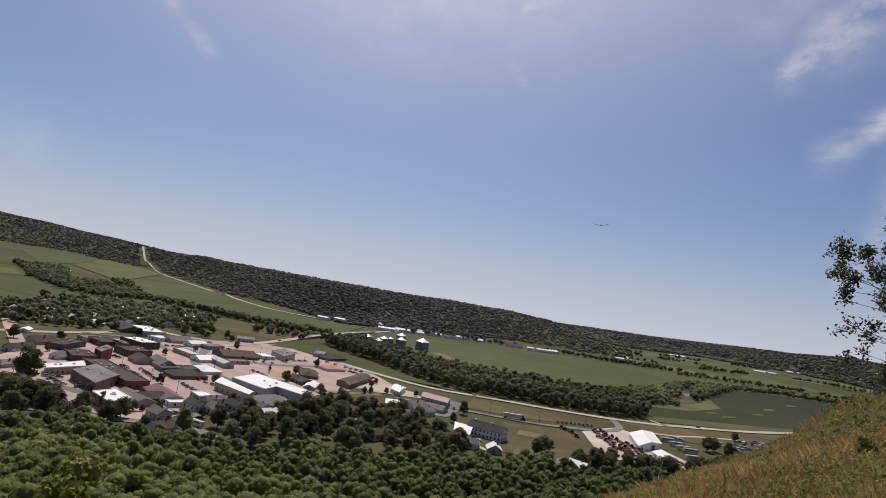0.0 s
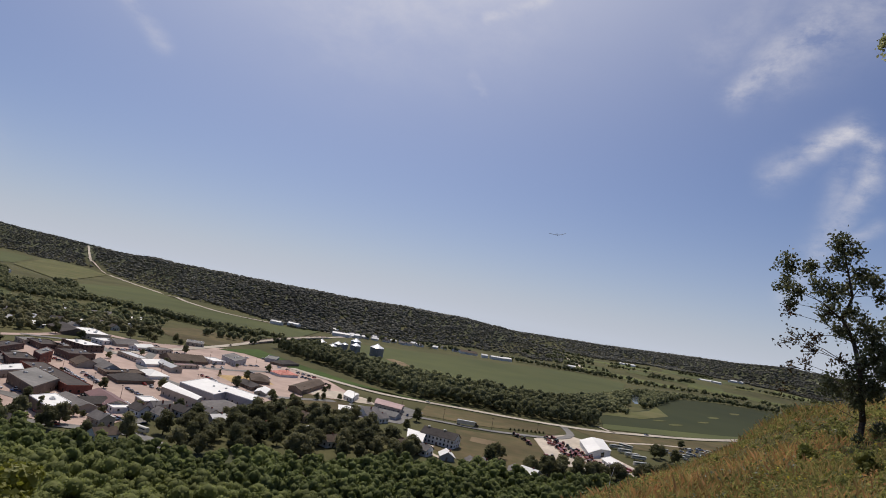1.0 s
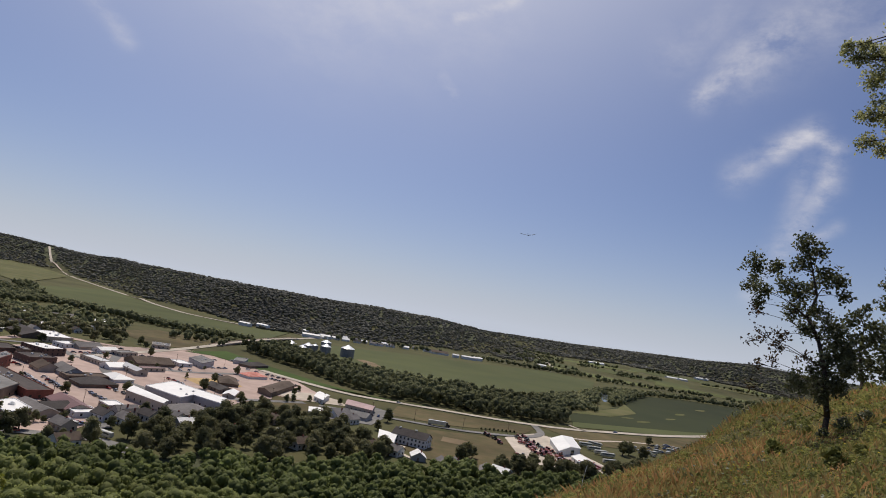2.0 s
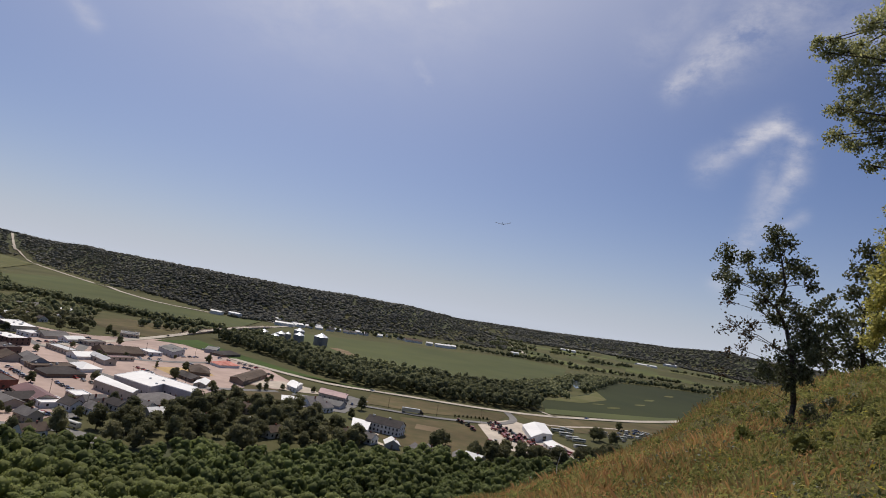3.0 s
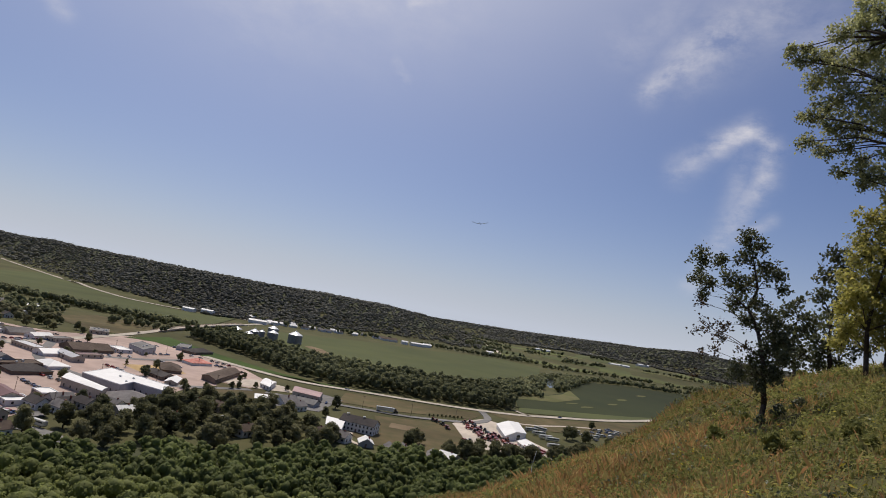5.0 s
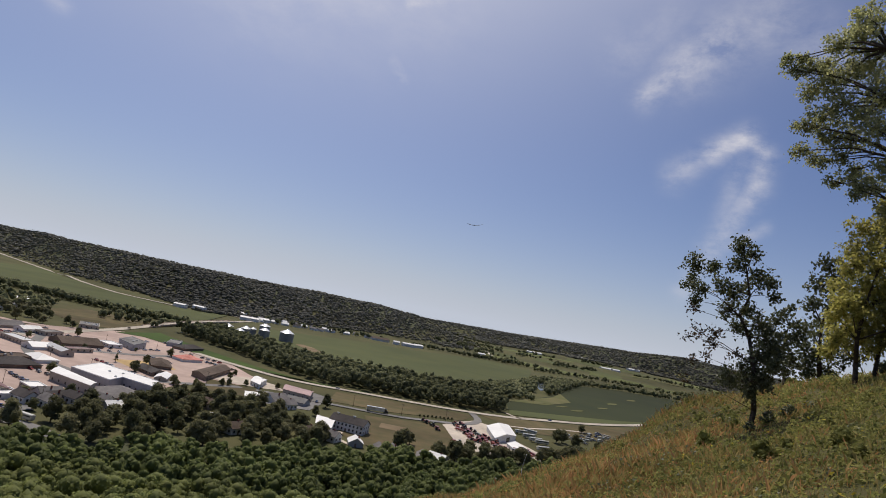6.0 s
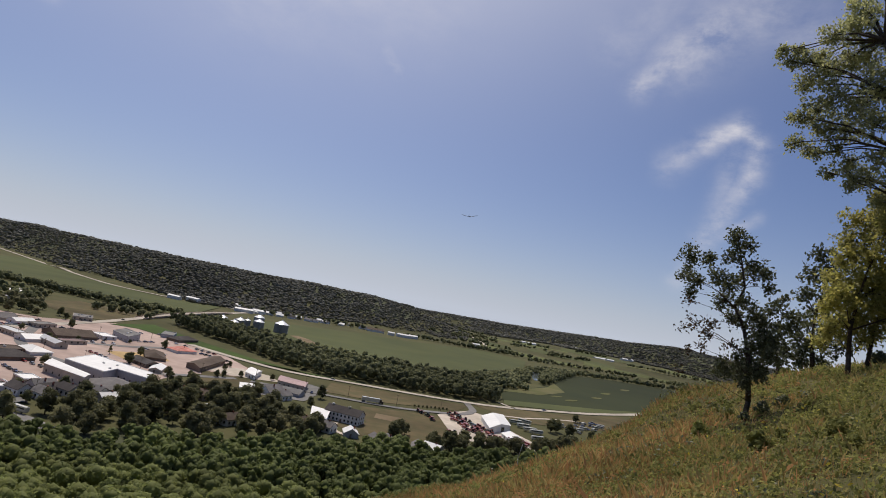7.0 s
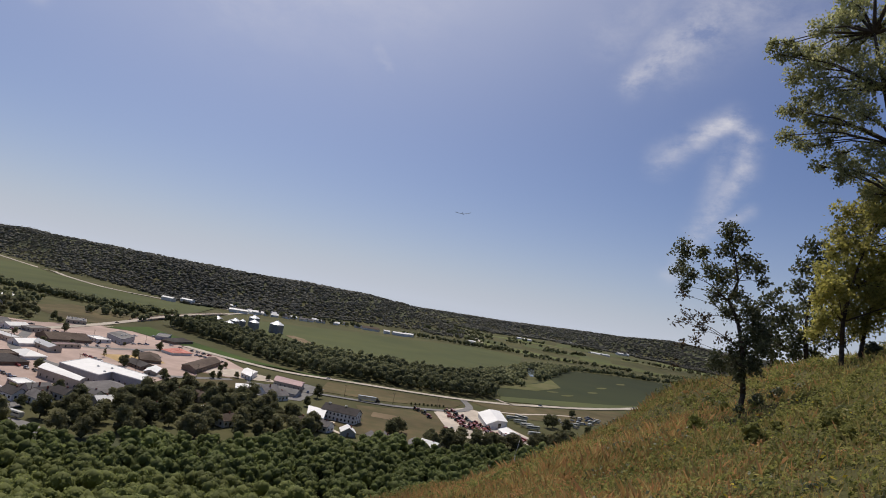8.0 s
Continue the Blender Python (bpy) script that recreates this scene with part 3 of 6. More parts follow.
def building(kind, x, y, w, d, h, rot, roof, cover, wall, detail=True):
    """A building with its centre at x, y: walls with a base, a flat, gabled or hipped roof, windows, doors, roof gear."""
    rnd = random.Random(int(x * 7 + y * 13))
    what, cat = STYLE[kind]
    b = empty(kind, x, y, gz(x, y) + 0.2, rot)
    tagged(b, "%s with %s walls and %s roof" % (what, {"tan": "tan", "white": "white", "gray": "grey", "brown": "brown", "redbrick": "red brick", "darkbrick": "dark brick"}[wall], COLOUR[cover]), cat)
    X, Y = w / 2, d / 2
    wm, rm = WALLS[wall], ROOFS[cover]
    if roof == "flat":
        bm = box(bmesh.new(), -X, -Y, -0.5, X, Y, h - 0.35)
        part("wall", bm, wm, b)
        bm = box(bmesh.new(), -X + 0.3, -Y + 0.3, h - 0.35, X - 0.3, Y - 0.3, h - 0.05)
        part("roof", bm, rm, b)
        bm = bmesh.new()
        for q in ((-X - 0.1, -Y - 0.1, X + 0.1, -Y + 0.3), (-X - 0.1, Y - 0.3, X + 0.1, Y + 0.1), (-X - 0.1, -Y + 0.3, -X + 0.3, Y - 0.3), (X - 0.3, -Y + 0.3, X + 0.1, Y - 0.3)):
            box(bm, q[0], q[1], h - 0.35, q[2], q[3], h + 0.35)
        part("parapet", bm, rm if cover == "white_roof" and kind != "store" else wm, b)
        if detail and kind in ("store", "supermarket"):
            for i in range(2 + int(w * d / 260)):
                u, v = rnd.uniform(-0.75, 0.75) * X, rnd.uniform(-0.7, 0.7) * Y
                bm = box(bmesh.new(), u - 0.9, v - 0.7, h - 0.05, u + 0.9, v + 0.7, h + 1.0)
                box(bm, u - 0.5, v - 0.4, h + 1.0, u + 0.5, v + 0.4, h + 1.15)
                part("roof_unit", bm, GALV, b)
        top = h
    else:
        e, rise = 0.5, min(Y * (0.62 if kind == "house" else 0.36), 4.0)
        lowz = max(2.4, h - rise * 0.75)
        inset = X if roof == "gable" else max(X - Y, 0.2)
        long_x = w >= d
        bm = box(bmesh.new(), -X, -Y, -0.5, X, Y, lowz)
        if not long_x:
            rise = min(X * (0.62 if kind == "house" else 0.36), 4.0)
            inset = Y if roof == "gable" else max(Y - X, 0.2)
        ridge = ((-inset, 0), (inset, 0)) if long_x else ((0, -inset), (0, inset))
        if roof == "gable":
            g = [bm.verts.new((px, py, lowz)) for px, py in ((-X, -Y), (X, -Y), (X, Y), (-X, Y))]
            r = [bm.verts.new((px, py, lowz + rise)) for px, py in ridge]
            for f in (((g[3], g[0], r[0]), (g[1], g[2], r[1])) if long_x else ((g[0], g[1], r[0]), (g[2], g[3], r[1]))):
                bm.faces.new(f)
        part("wall", bm, wm, b)
        bm = bmesh.new()
        lo = lowz - e * rise / (Y if long_x else X)
        ex = e if roof == "gable" else 0
        eav = [(-X - e, -Y - e), (X + e, -Y - e), (X + e, Y + e), (-X - e, Y + e)]
        rid = [(ridge[0][0] - (ex if long_x else 0), ridge[0][1] - (0 if long_x else ex)), (ridge[1][0] + (ex if long_x else 0), ridge[1][1] + (0 if long_x else ex))]
        under = [bm.verts.new((px, py, lo + 0.03)) for px, py in eav] + [bm.verts.new((px, py, lowz + rise + 0.03)) for px, py in rid]
        over = [bm.verts.new((px, py, lo + 0.25)) for px, py in eav] + [bm.verts.new((px, py, lowz + rise + 0.25)) for px, py in rid]
        if long_x:
            fs = ((0, 1, 5, 4), (2, 3, 4, 5))
            ends = ((3, 0, 4), (1, 2, 5))
        else:
            fs = ((1, 2, 5, 4), (3, 0, 4, 5))
            ends = ((0, 1, 4), (2, 3, 5))
        for f in fs:
            bm.faces.new([over[i] for i in f])
            bm.faces.new([under[i] for i in f[::-1]])
        if roof == "hip":
            for f in ends:
                bm.faces.new([over[i] for i in f])
                bm.faces.new([under[i] for i in f[::-1]])
        for i in range(4):
            j = (i + 1) % 4
            if roof == "hip" or (long_x and i in (0, 2)) or (not long_x and i in (1, 3)):
                bm.faces.new((under[i], under[j], over[j], over[i]))
        if roof == "gable":
            for f in ends:
                a, c, t = f
                bm.faces.new((under[c], under[t], over[t], over[c]))
                bm.faces.new((under[t], under[a], over[a], over[t]))
        bmesh.ops.recalc_face_normals(bm, faces=bm.faces[:])
        part("roof", bm, rm, b)
        if detail and kind == "house":
            bm = box(bmesh.new(), X * 0.3, -0.35, lowz + rise * 0.5, X * 0.3 + 0.7, 0.35, lowz + rise + 0.9)
            part("chimney", bm, WALLS["redbrick"], b)
        top = lowz
    if detail and kind != "canopy":
        floors = 2 if top > 5.6 and kind in ("store", "house", "motel") else 1
        step = 3.2 if kind in ("motel", "house") else 4.5
        for side in (-1, 1):
            for axis, half, off in ((0, X, Y), (1, Y, X)):
                n = max(1, int(2 * half / step))
                if kind in ("shed", "warehouse", "supermarket"):
                    n = max(1, n // 4)
                for i in range(min(n, 9)):
                    u = -half + (i + 0.5) * 2 * half / min(n, 9)
                    for fl in range(floors):
                        zz = 1.0 + fl * 2.9
                        if zz + 1.5 < top:
                            if axis == 0:
                                window_part(b, u, side * off, zz, 1.2, 1.4, 0, side)
                            else:
                                window_part(b, side * off, u, zz, 1.2, 1.4, 1, side)
        bm = box(bmesh.new(), -X * 0.1 - 0.6, -Y - 0.1, -0.2, -X * 0.1 + 0.6, -Y + 0.05, 2.1)
        part("door", bm, WALLS["brown"], b)
    return b


def quad_building(kind, label, cat, pts, h, cover, wall, roof, rise, openings):
    """A building on a drawn footprint (corners anticlockwise): flat roof with a raised rim, or a gable along its first side."""
    cx, cy = sum(p[0] for p in pts) / len(pts), sum(p[1] for p in pts) / len(pts)
    b = empty(kind, cx, cy, gz(cx, cy) + 0.2)
    tagged(b, label, cat)
    P = [Vector((x - cx, y - cy, 0)) for x, y in pts]
    n = len(P)
    up = Vector((0, 0, 1))

    def slab(bm, outline, z0, z1):
        lo, hi = [bm.verts.new(p + up * z0) for p in outline], [bm.verts.new(p + up * z1) for p in outline]
        bm.faces.new(lo[::-1])
        bm.faces.new(hi)
        for i in range(len(outline)):
            j = (i + 1) % len(outline)
            bm.faces.new((lo[i], lo[j], hi[j], hi[i]))
        return bm

    def grown(outline, by):
        c = []
        for i in range(len(outline)):
            a, p, q = outline[i - 1], outline[i], outline[(i + 1) % len(outline)]
            n1 = (p - a).normalized().cross(up)
            n2 = (q - p).normalized().cross(up)
            k = n1 + n2
            c.append(p + k * (by / max(0.4, n1.dot(k))))
        return c

    body = slab(bmesh.new(), P, -0.5, h)
    if roof == "flat":
        part("wall", body, WALLS[wall], b)
        part("roof", slab(bmesh.new(), grown(P, 0.12), h, h + 0.32), ROOFS[cover], b)
        rim = bmesh.new()
        inner, outer = grown(P, -0.25), grown(P, 0.14)
        for i in range(n):
            j = (i + 1) % n
            slab(rim, [outer[i], outer[j], inner[j], inner[i]], h + 0.324, h + 0.6)
        part("parapet", rim, ROOFS[cover] if cover == "white_roof" else WALLS[wall], b)
        rnd = random.Random(int(cx * 3 + cy))
        for k in range(3):
            u, v = rnd.uniform(0.2, 0.8), rnd.uniform(0.3, 0.7)
            q = P[0].lerp(P[1], u).lerp(P[-1].lerp(P[-2], u), v)
            unit = box(bmesh.new(), q.x - 0.8, q.y - 0.6, h + 0.32, q.x + 0.8, q.y + 0.6, h + 1.1)
            box(unit, q.x - 0.4, q.y - 0.3, h + 1.1, q.x + 0.4, q.y + 0.3, h + 1.25)
            part("roof_unit", unit, GALV, b)
    else:
        r0, r1 = (P[0] + P[3]) / 2 + up * (h + rise), (P[1] + P[2]) / 2 + up * (h + rise)
        for f in ((P[3] + up * h, P[0] + up * h, r0), (P[1] + up * h, P[2] + up * h, r1)):
            body.faces.new([body.verts.new(v) for v in f])
        part("wall", body, WALLS[wall], b)
        along = (r1 - r0).normalized() * 0.5
        bm = bmesh.new()
        for a, c in ((P[0], P[1]), (P[3], P[2])):
            a, c = a + up * h, c + up * h
            over = (a - r0) * 0.06
            top = [a + over - along, c + over + along, r1 + along, r0 - along]
            lo, hi = [bm.verts.new(p + up * 0.03) for p in top], [bm.verts.new(p + up * 0.25) for p in top]
            bm.faces.new(lo[::-1])
            bm.faces.new(hi)
            for i in range(4):
                bm.faces.new((lo[i], lo[(i + 1) % 4], hi[(i + 1) % 4], hi[i]))
        bmesh.ops.recalc_face_normals(bm, faces=bm.faces[:])
        part("roof", bm, ROOFS[cover], b)
        if kind == "motel":
            for u in (0.12, 0.6):
                q = r0.lerp(r1, u)
                part("roof_vent", box(bmesh.new(), q.x - 0.9, q.y - 0.7, q.z - 0.5, q.x + 0.9, q.y + 0.7, q.z + 0.8), GALV, b)
    for e, (count, floors) in openings.items():
        a, c = P[e], P[(e + 1) % n]
        d = (c - a).normalized()
        out = d.cross(up) * 0.08
        if count < 0:
            m, w = a.lerp(c, 0.62), 2.6
            # dark glass slab on the closed wall stands for the shade inside
            part("doorway", slab(bmesh.new(), [m - d * w + out, m + d * w + out, m + d * w - out, m - d * w - out], -0.3, h * 0.86), GLASS, b, "dark slab standing for the shade of an open doorway")
            continue
        for i in range(count):
            m = a.lerp(c, (i + 0.5) / count)
            for fl in range(floors):
                z = 0.9 + fl * 2.7
                if i == count // 2 and fl == 0:
                    part("door", slab(bmesh.new(), [m - d * 0.6 + out, m + d * 0.6 + out, m + d * 0.6 - out, m - d * 0.6 - out], -0.2, 2.1), WALLS["brown"], b)
                elif z + 1.5 < h + 0.1:
                    part("window", slab(bmesh.new(), [m - d * 0.55 + out, m + d * 0.55 + out, m + d * 0.55 - out, m - d * 0.55 - out], z, z + 1.45), GLASS, b)
    return b


quad_building('supermarket', 'large flat supermarket with a bright white roof and grey walls', 'building', [(-134.3, 463.5), (-104.1, 440.2), (-100.3, 456.0), (-78.9, 441.4), (-79.2, 462.1), (-125.8, 496.9)], 6.0, 'white_roof', 'gray', 'flat', 0.0, {0: (7, 1), 2: (5, 1)})
quad_building('warehouse', 'long tan warehouse with a pale metal roof', 'building', [(-138.8, 441.4), (-108.4, 417.7), (-108.4, 428.2), (-140.7, 459.9)], 5.5, 'white_roof', 'tan', 'gable', 0.5, {0: (6, 1)})
quad_building('motel', 'long two-storey white building with a dark shingle roof', 'building', [(36.3, 434.0), (58.2, 423.4), (63.8, 435.1), (41.9, 445.7)], 5.8, 'dark_shingle', 'white', 'gable', 3.4, {0: (9, 2), 1: (3, 2)})
quad_building('hall', 'white gabled hall with a pale roof beside the lawn', 'building', [(26.6, 415.6), (36.0, 408.3), (39.9, 434.8), (28.3, 441.8)], 5.0, 'white_roof', 'white', 'gable', 0.8, {0: (3, 1)})
quad_building('hall', 'long hall with a faded red metal roof beside the highway', 'building', [(2.7, 529.4), (24.2, 518.7), (27.3, 540.4), (4.8, 554.8)], 4.2, 'red_metal', 'tan', 'gable', 1.3, {0: (6, 1), 1: (2, 1)})
quad_building('pavilion', 'white park pavilion with a shallow pale roof', 'pavilion', [(-24.3, 549.7), (-16.2, 536.6), (-11.9, 565.4), (-21.3, 579.0)], 3.4, 'white_roof', 'white', 'gable', 1.2, {0: (3, 1)})
quad_building('shop', 'small white shop with a white metal roof', 'building', [(-22.7, 476.3), (-10.2, 477.5), (-11.0, 498.4), (-23.9, 494.6)], 3.8, 'white_roof', 'white', 'gable', 0.7, {0: (4, 1)})
quad_building('hall', 'long low hall with a dark brown roof on the gravel', 'building', [(-57.7, 529.5), (-44.9, 590.5), (-56.6, 607.5), (-70.2, 544.3)], 3.6, 'brown_shingle', 'brown', 'gable', 1.8, {0: (6, 1)})
quad_building('store', 'low store with a grey gravel roof on the paved lot', 'building', [(-154.3, 650.7), (-134.9, 624.1), (-131.3, 656.9), (-150.6, 682.0)], 5.0, 'gray_roof', 'gray', 'flat', 0.0, {0: (4, 1), 1: (3, 1)})
quad_building('shed', 'large white machine shed with a dark slab for its doorway shade', 'shed', [(173.4, 518.7), (165.6, 470.2), (190.3, 492.7), (199.8, 540.8)], 4.2, 'white_roof', 'white', 'gable', 2.0, {1: (-1, 1)})
quad_building('store', 'broad downtown store with a grey gravel roof', 'building', [(-215.8, 401.7), (-186.0, 374.0), (-188.8, 408.5), (-216.3, 432.5)], 6.0, 'gray_roof', 'brown', 'flat', 0.0, {0: (6, 1), 1: (5, 1)})
quad_building('store', 'long low store with a bright white roof', 'building', [(-230.9, 399.5), (-220.4, 426.5), (-230.7, 442.2), (-239.1, 412.7)], 4.5, 'white_roof', 'tan', 'flat', 0.0, {0: (8, 1)})
quad_building('store', 'brown corner store with a bright white roof', 'building', [(-176.8, 354.2), (-158.5, 337.3), (-154.7, 353.4), (-171.0, 368.6)], 6.0, 'white_roof', 'brown', 'flat', 0.0, {0: (3, 1), 1: (4, 1)})
quad_building('store', 'two-storey red brick store with a grey roof', 'building', [(-242.8, 477.5), (-232.9, 467.8), (-237.1, 493.0), (-247.5, 504.3)], 8.0, 'gray_roof', 'redbrick', 'flat', 0.0, {1: (4, 2)})
building("store", -289.5, 664.5, 47.3, 22.9, 5.0, -46, "flat", "white_roof", "tan")
building("store", -253.7, 574.5, 30.6, 18.9, 5.8, -30, "flat", "white_roof", "darkbrick")
building("store", -247.7, 468.7, 26.4, 16.6, 5.0, -47, "flat", "tar_roof", "darkbrick")
building("store", -202.5, 429.3, 75.6, 14.8, 5.0, -42, "flat", "tar_roof", "redbrick")
building("hall", -153.2, 394.3, 32.5, 14.9, 3.6, -48, "gable", "maroon_roof", "tan")
building("hall", -162.0, 374.6, 29.3, 12.1, 3.6, -42, "gable", "gray_shingle", "tan")
building("shop", -140.7, 381.8, 15.2, 13.3, 2.9, -48, "flat", "white_roof", "white")
building("shop", -135.5, 409.4, 14.0, 9.8, 2.9, -48, "flat", "white_roof", "tan")
building("hall", -93.1, 425.9, 27.8, 24.8, 3.6, -48, "hip", "gray_shingle", "brown")
building("house", -200.2, 498.2, 27.8, 15.3, 4.3, -48, "gable", "gray_shingle", "gray")
building("hall", -170.0, 469.7, 19.2, 25.2, 3.6, -45, "hip", "dark_shingle", "brown")
building("shop", -166.9, 502.0, 21.3, 15.6, 3.6, -41, "hip", "white_roof", "white")
building("shop", -186.3, 552.0, 14.8, 18.6, 4.3, -39, "gable", "white_roof", "white")
building("warehouse", -170.2, 547.1, 30.4, 9.4, 5.0, -48, "gable", "metal_roof", "tan")
building("shop", -208.2, 568.6, 32.0, 10.6, 3.6, -40, "flat", "metal_roof", "tan")
building("hall", -176.4, 604.7, 27.3, 34.0, 3.6, -48, "gable", "brown_shingle", "brown")
building("shop", -156.0, 630.0, 21.5, 12.9, 2.9, -48, "flat", "white_roof", "white")
building("shop", -326.9, 884.3, 19.1, 34.0, 4.3, 20, "flat", "white_roof", "brown")
building("store", -207.2, 738.4, 18.6, 28.5, 3.6, 16, "flat", "gray_roof", "tan")
building("canopy", -116.1, 715.9, 11.8, 30.4, 3.6, 3, "flat", "gray_roof", "gray")
building("canopy", -99.2, 699.0, 15.6, 29.3, 3.6, -30, "hip", "dark_shingle", "brown")
building("hall", -99.1, 566.9, 15.3, 34.0, 3.6, 15, "hip", "brown_shingle", "brown")
building("hall", -97.3, 525.7, 24.5, 12.9, 4.3, -48, "gable", "dark_shingle", "brown")
building("shop", -85.0, 509.2, 8.4, 22.6, 3.6, 2, "gable", "white_roof", "tan")
building("canopy", -86.8, 622.1, 16.2, 20.7, 2.9, -46, "hip", "red_roof", "white")
building("house", -1.1, 493.3, 14.4, 14.9, 4.3, -48, "gable", "gray_shingle", "white")
building("shop", 14.8, 500.1, 16.0, 14.1, 2.9, -21, "gable", "gray_roof", "gray")
building("house", 51.2, 394.8, 8.7, 10.0, 4.3, 1, "gable", "white_roof", "gray")
building("house", 66.7, 389.1, 7.0, 9.9, 3.6, 13, "gable", "gray_shingle", "white")
building("house", 73.8, 390.3, 7.0, 11.2, 3.6, -5, "gable", "gray_shingle", "white")
building("house", 91.4, 384.2, 7.0, 15.9, 4.3, -14, "gable", "gray_shingle", "white")
building("shed", 180.5, 458.2, 16.2, 12.5, 3.6, -90, "gable", "white_roof", "white")
building("house", -226.3, 364.9, 7.9, 12.3, 6.5, 1, "gable", "gray_shingle", "white")
building("hall", -208.6, 356.3, 8.7, 10.5, 3.6, 20, "gable", "green_roof", "tan")
building("store", -282.3, 509.8, 13.4, 34.0, 4.3, 1, "flat", "tar_roof", "darkbrick")
building("shop", -342.6, 552.3, 7.0, 14.4, 2.9, 20, "gable", "white_roof", "white")
building("hall", -312.5, 670.4, 49.3, 26.7, 3.6, -48, "gable", "dark_shingle", "brown")
building("store", -274.0, 552.3, 27.3, 16.8, 4.3, -40, "flat", "tar_roof", "darkbrick")
building("store", -260.5, 552.7, 14.1, 10.9, 4.3, -47, "flat", "gray_roof", "brown")
building("store", -236.9, 526.9, 24.5, 20.0, 5.0, -38, "flat", "tar_roof", "darkbrick")
building("house", -216.1, 498.6, 18.3, 14.9, 4.3, -47, "gable", "brown_shingle", "tan")
building("store", -184.1, 488.2, 14.5, 28.4, 2.9, -48, "flat", "brown_shingle", "brown")
building("hall", -156.8, 381.9, 14.3, 14.9, 3.6, -37, "gable", "dark_shingle", "brown")
building("shop", -163.6, 568.4, 10.1, 20.8, 2.9, -41, "flat", "maroon_roof", "tan")
building("house", -117.5, 391.9, 8.7, 12.5, 3.6, -34, "gable", "dark_shingle", "gray")
building("house", -123.4, 397.4, 10.1, 12.6, 4.3, -44, "gable", "gray_shingle", "gray")
building("house", -256.8, 464.1, 8.8, 18.0, 3.6, -14, "gable", "gray_shingle", "white")
building("shop", -290.7, 558.6, 16.9, 13.1, 3.6, -38, "flat", "gray_roof", "tan")
building("house", -300.8, 508.2, 14.7, 16.7, 4.3, -30, "gable", "brown_shingle", "tan")
building("house", -292.0, 467.7, 9.2, 21.1, 4.3, -9, "gable", "dark_shingle", "white")
building("house", -260.6, 408.5, 7.0, 16.3, 4.3, -11, "gable", "gray_shingle", "tan")
building("shop", -260.2, 631.1, 15.4, 16.3, 3.6, -25, "flat", "white_roof", "white")
building("hall", -246.1, 640.1, 18.9, 23.6, 3.6, -38, "gable", "gray_shingle", "tan")
building("shop", -226.9, 636.8, 12.2, 19.7, 3.6, -29, "gable", "metal_roof", "white")
building("shop", -208.3, 632.6, 11.9, 19.7, 3.6, -29, "flat", "gray_roof", "tan")
building("house", -392.5, 860.0, 19.5, 32.5, 3.6, -33, "gable", "dark_shingle", "white")
building("house", -371.8, 871.7, 24.7, 34.0, 3.6, -36, "gable", "gray_shingle", "white")
building("house", -431.7, 864.9, 14.7, 32.1, 3.6, -29, "gable", "white_roof", "white")


# ---- trees ----
def clump_cloud(rs, lobes, count, size, squash=0.75):
    """Leaf clumps as small bent cards on the surfaces of the lobes (centre, radius): vertices and faces."""
    C = np.array([l[:3] for l in lobes])
    R = np.array([l[3] for l in lobes])
    k = rs.choice(len(lobes), count, p=R ** 2 / (R ** 2).sum())
    d = rs.normal(size=(count, 3))
    d /= np.linalg.norm(d, axis=1)[:, None]
    d[:, 2] = np.where(d[:, 2] < -0.55, -d[:, 2], d[:, 2])
    rad = R[k] * (0.72 + 0.36 * rs.random(count))
    P = C[k] + d * rad[:, None] * np.array([1, 1, squash])
    nrm = d + rs.normal(size=(count, 3)) * 0.55
    nrm[:, 2] += 0.25
    nrm /= np.linalg.norm(nrm, axis=1)[:, None]
    t = np.cross(nrm, rs.normal(size=(count, 3)))
    t /= np.linalg.norm(t, axis=1)[:, None]
    b = np.cross(nrm, t)
    s = (size * (0.55 + 0.9 * rs.random(count)))[:, None]
    q = [P - t * s * 0.5 - b * s * 0.30, P + t * s * 0.45 - b * s * 0.42 + nrm * s * 0.12, P + t * s * 0.55 + b * s * 0.35, P - t * s * 0.40 + b * s * 0.48 + nrm * s * 0.15]
    V = np.stack(q, 1).reshape(-1, 3)
    F = np.arange(count * 4).reshape(-1, 4)
    return V, F


ICO = bmesh.new()
bmesh.ops.create_icosphere(ICO, subdivisions=1, radius=1.0)
ICO_V = np.array([v.co[:] for v in ICO.verts])
ICO.verts.index_update()
ICO_F = np.array([[v.index for v in f.verts] for f in ICO.faces])
ICO.free()


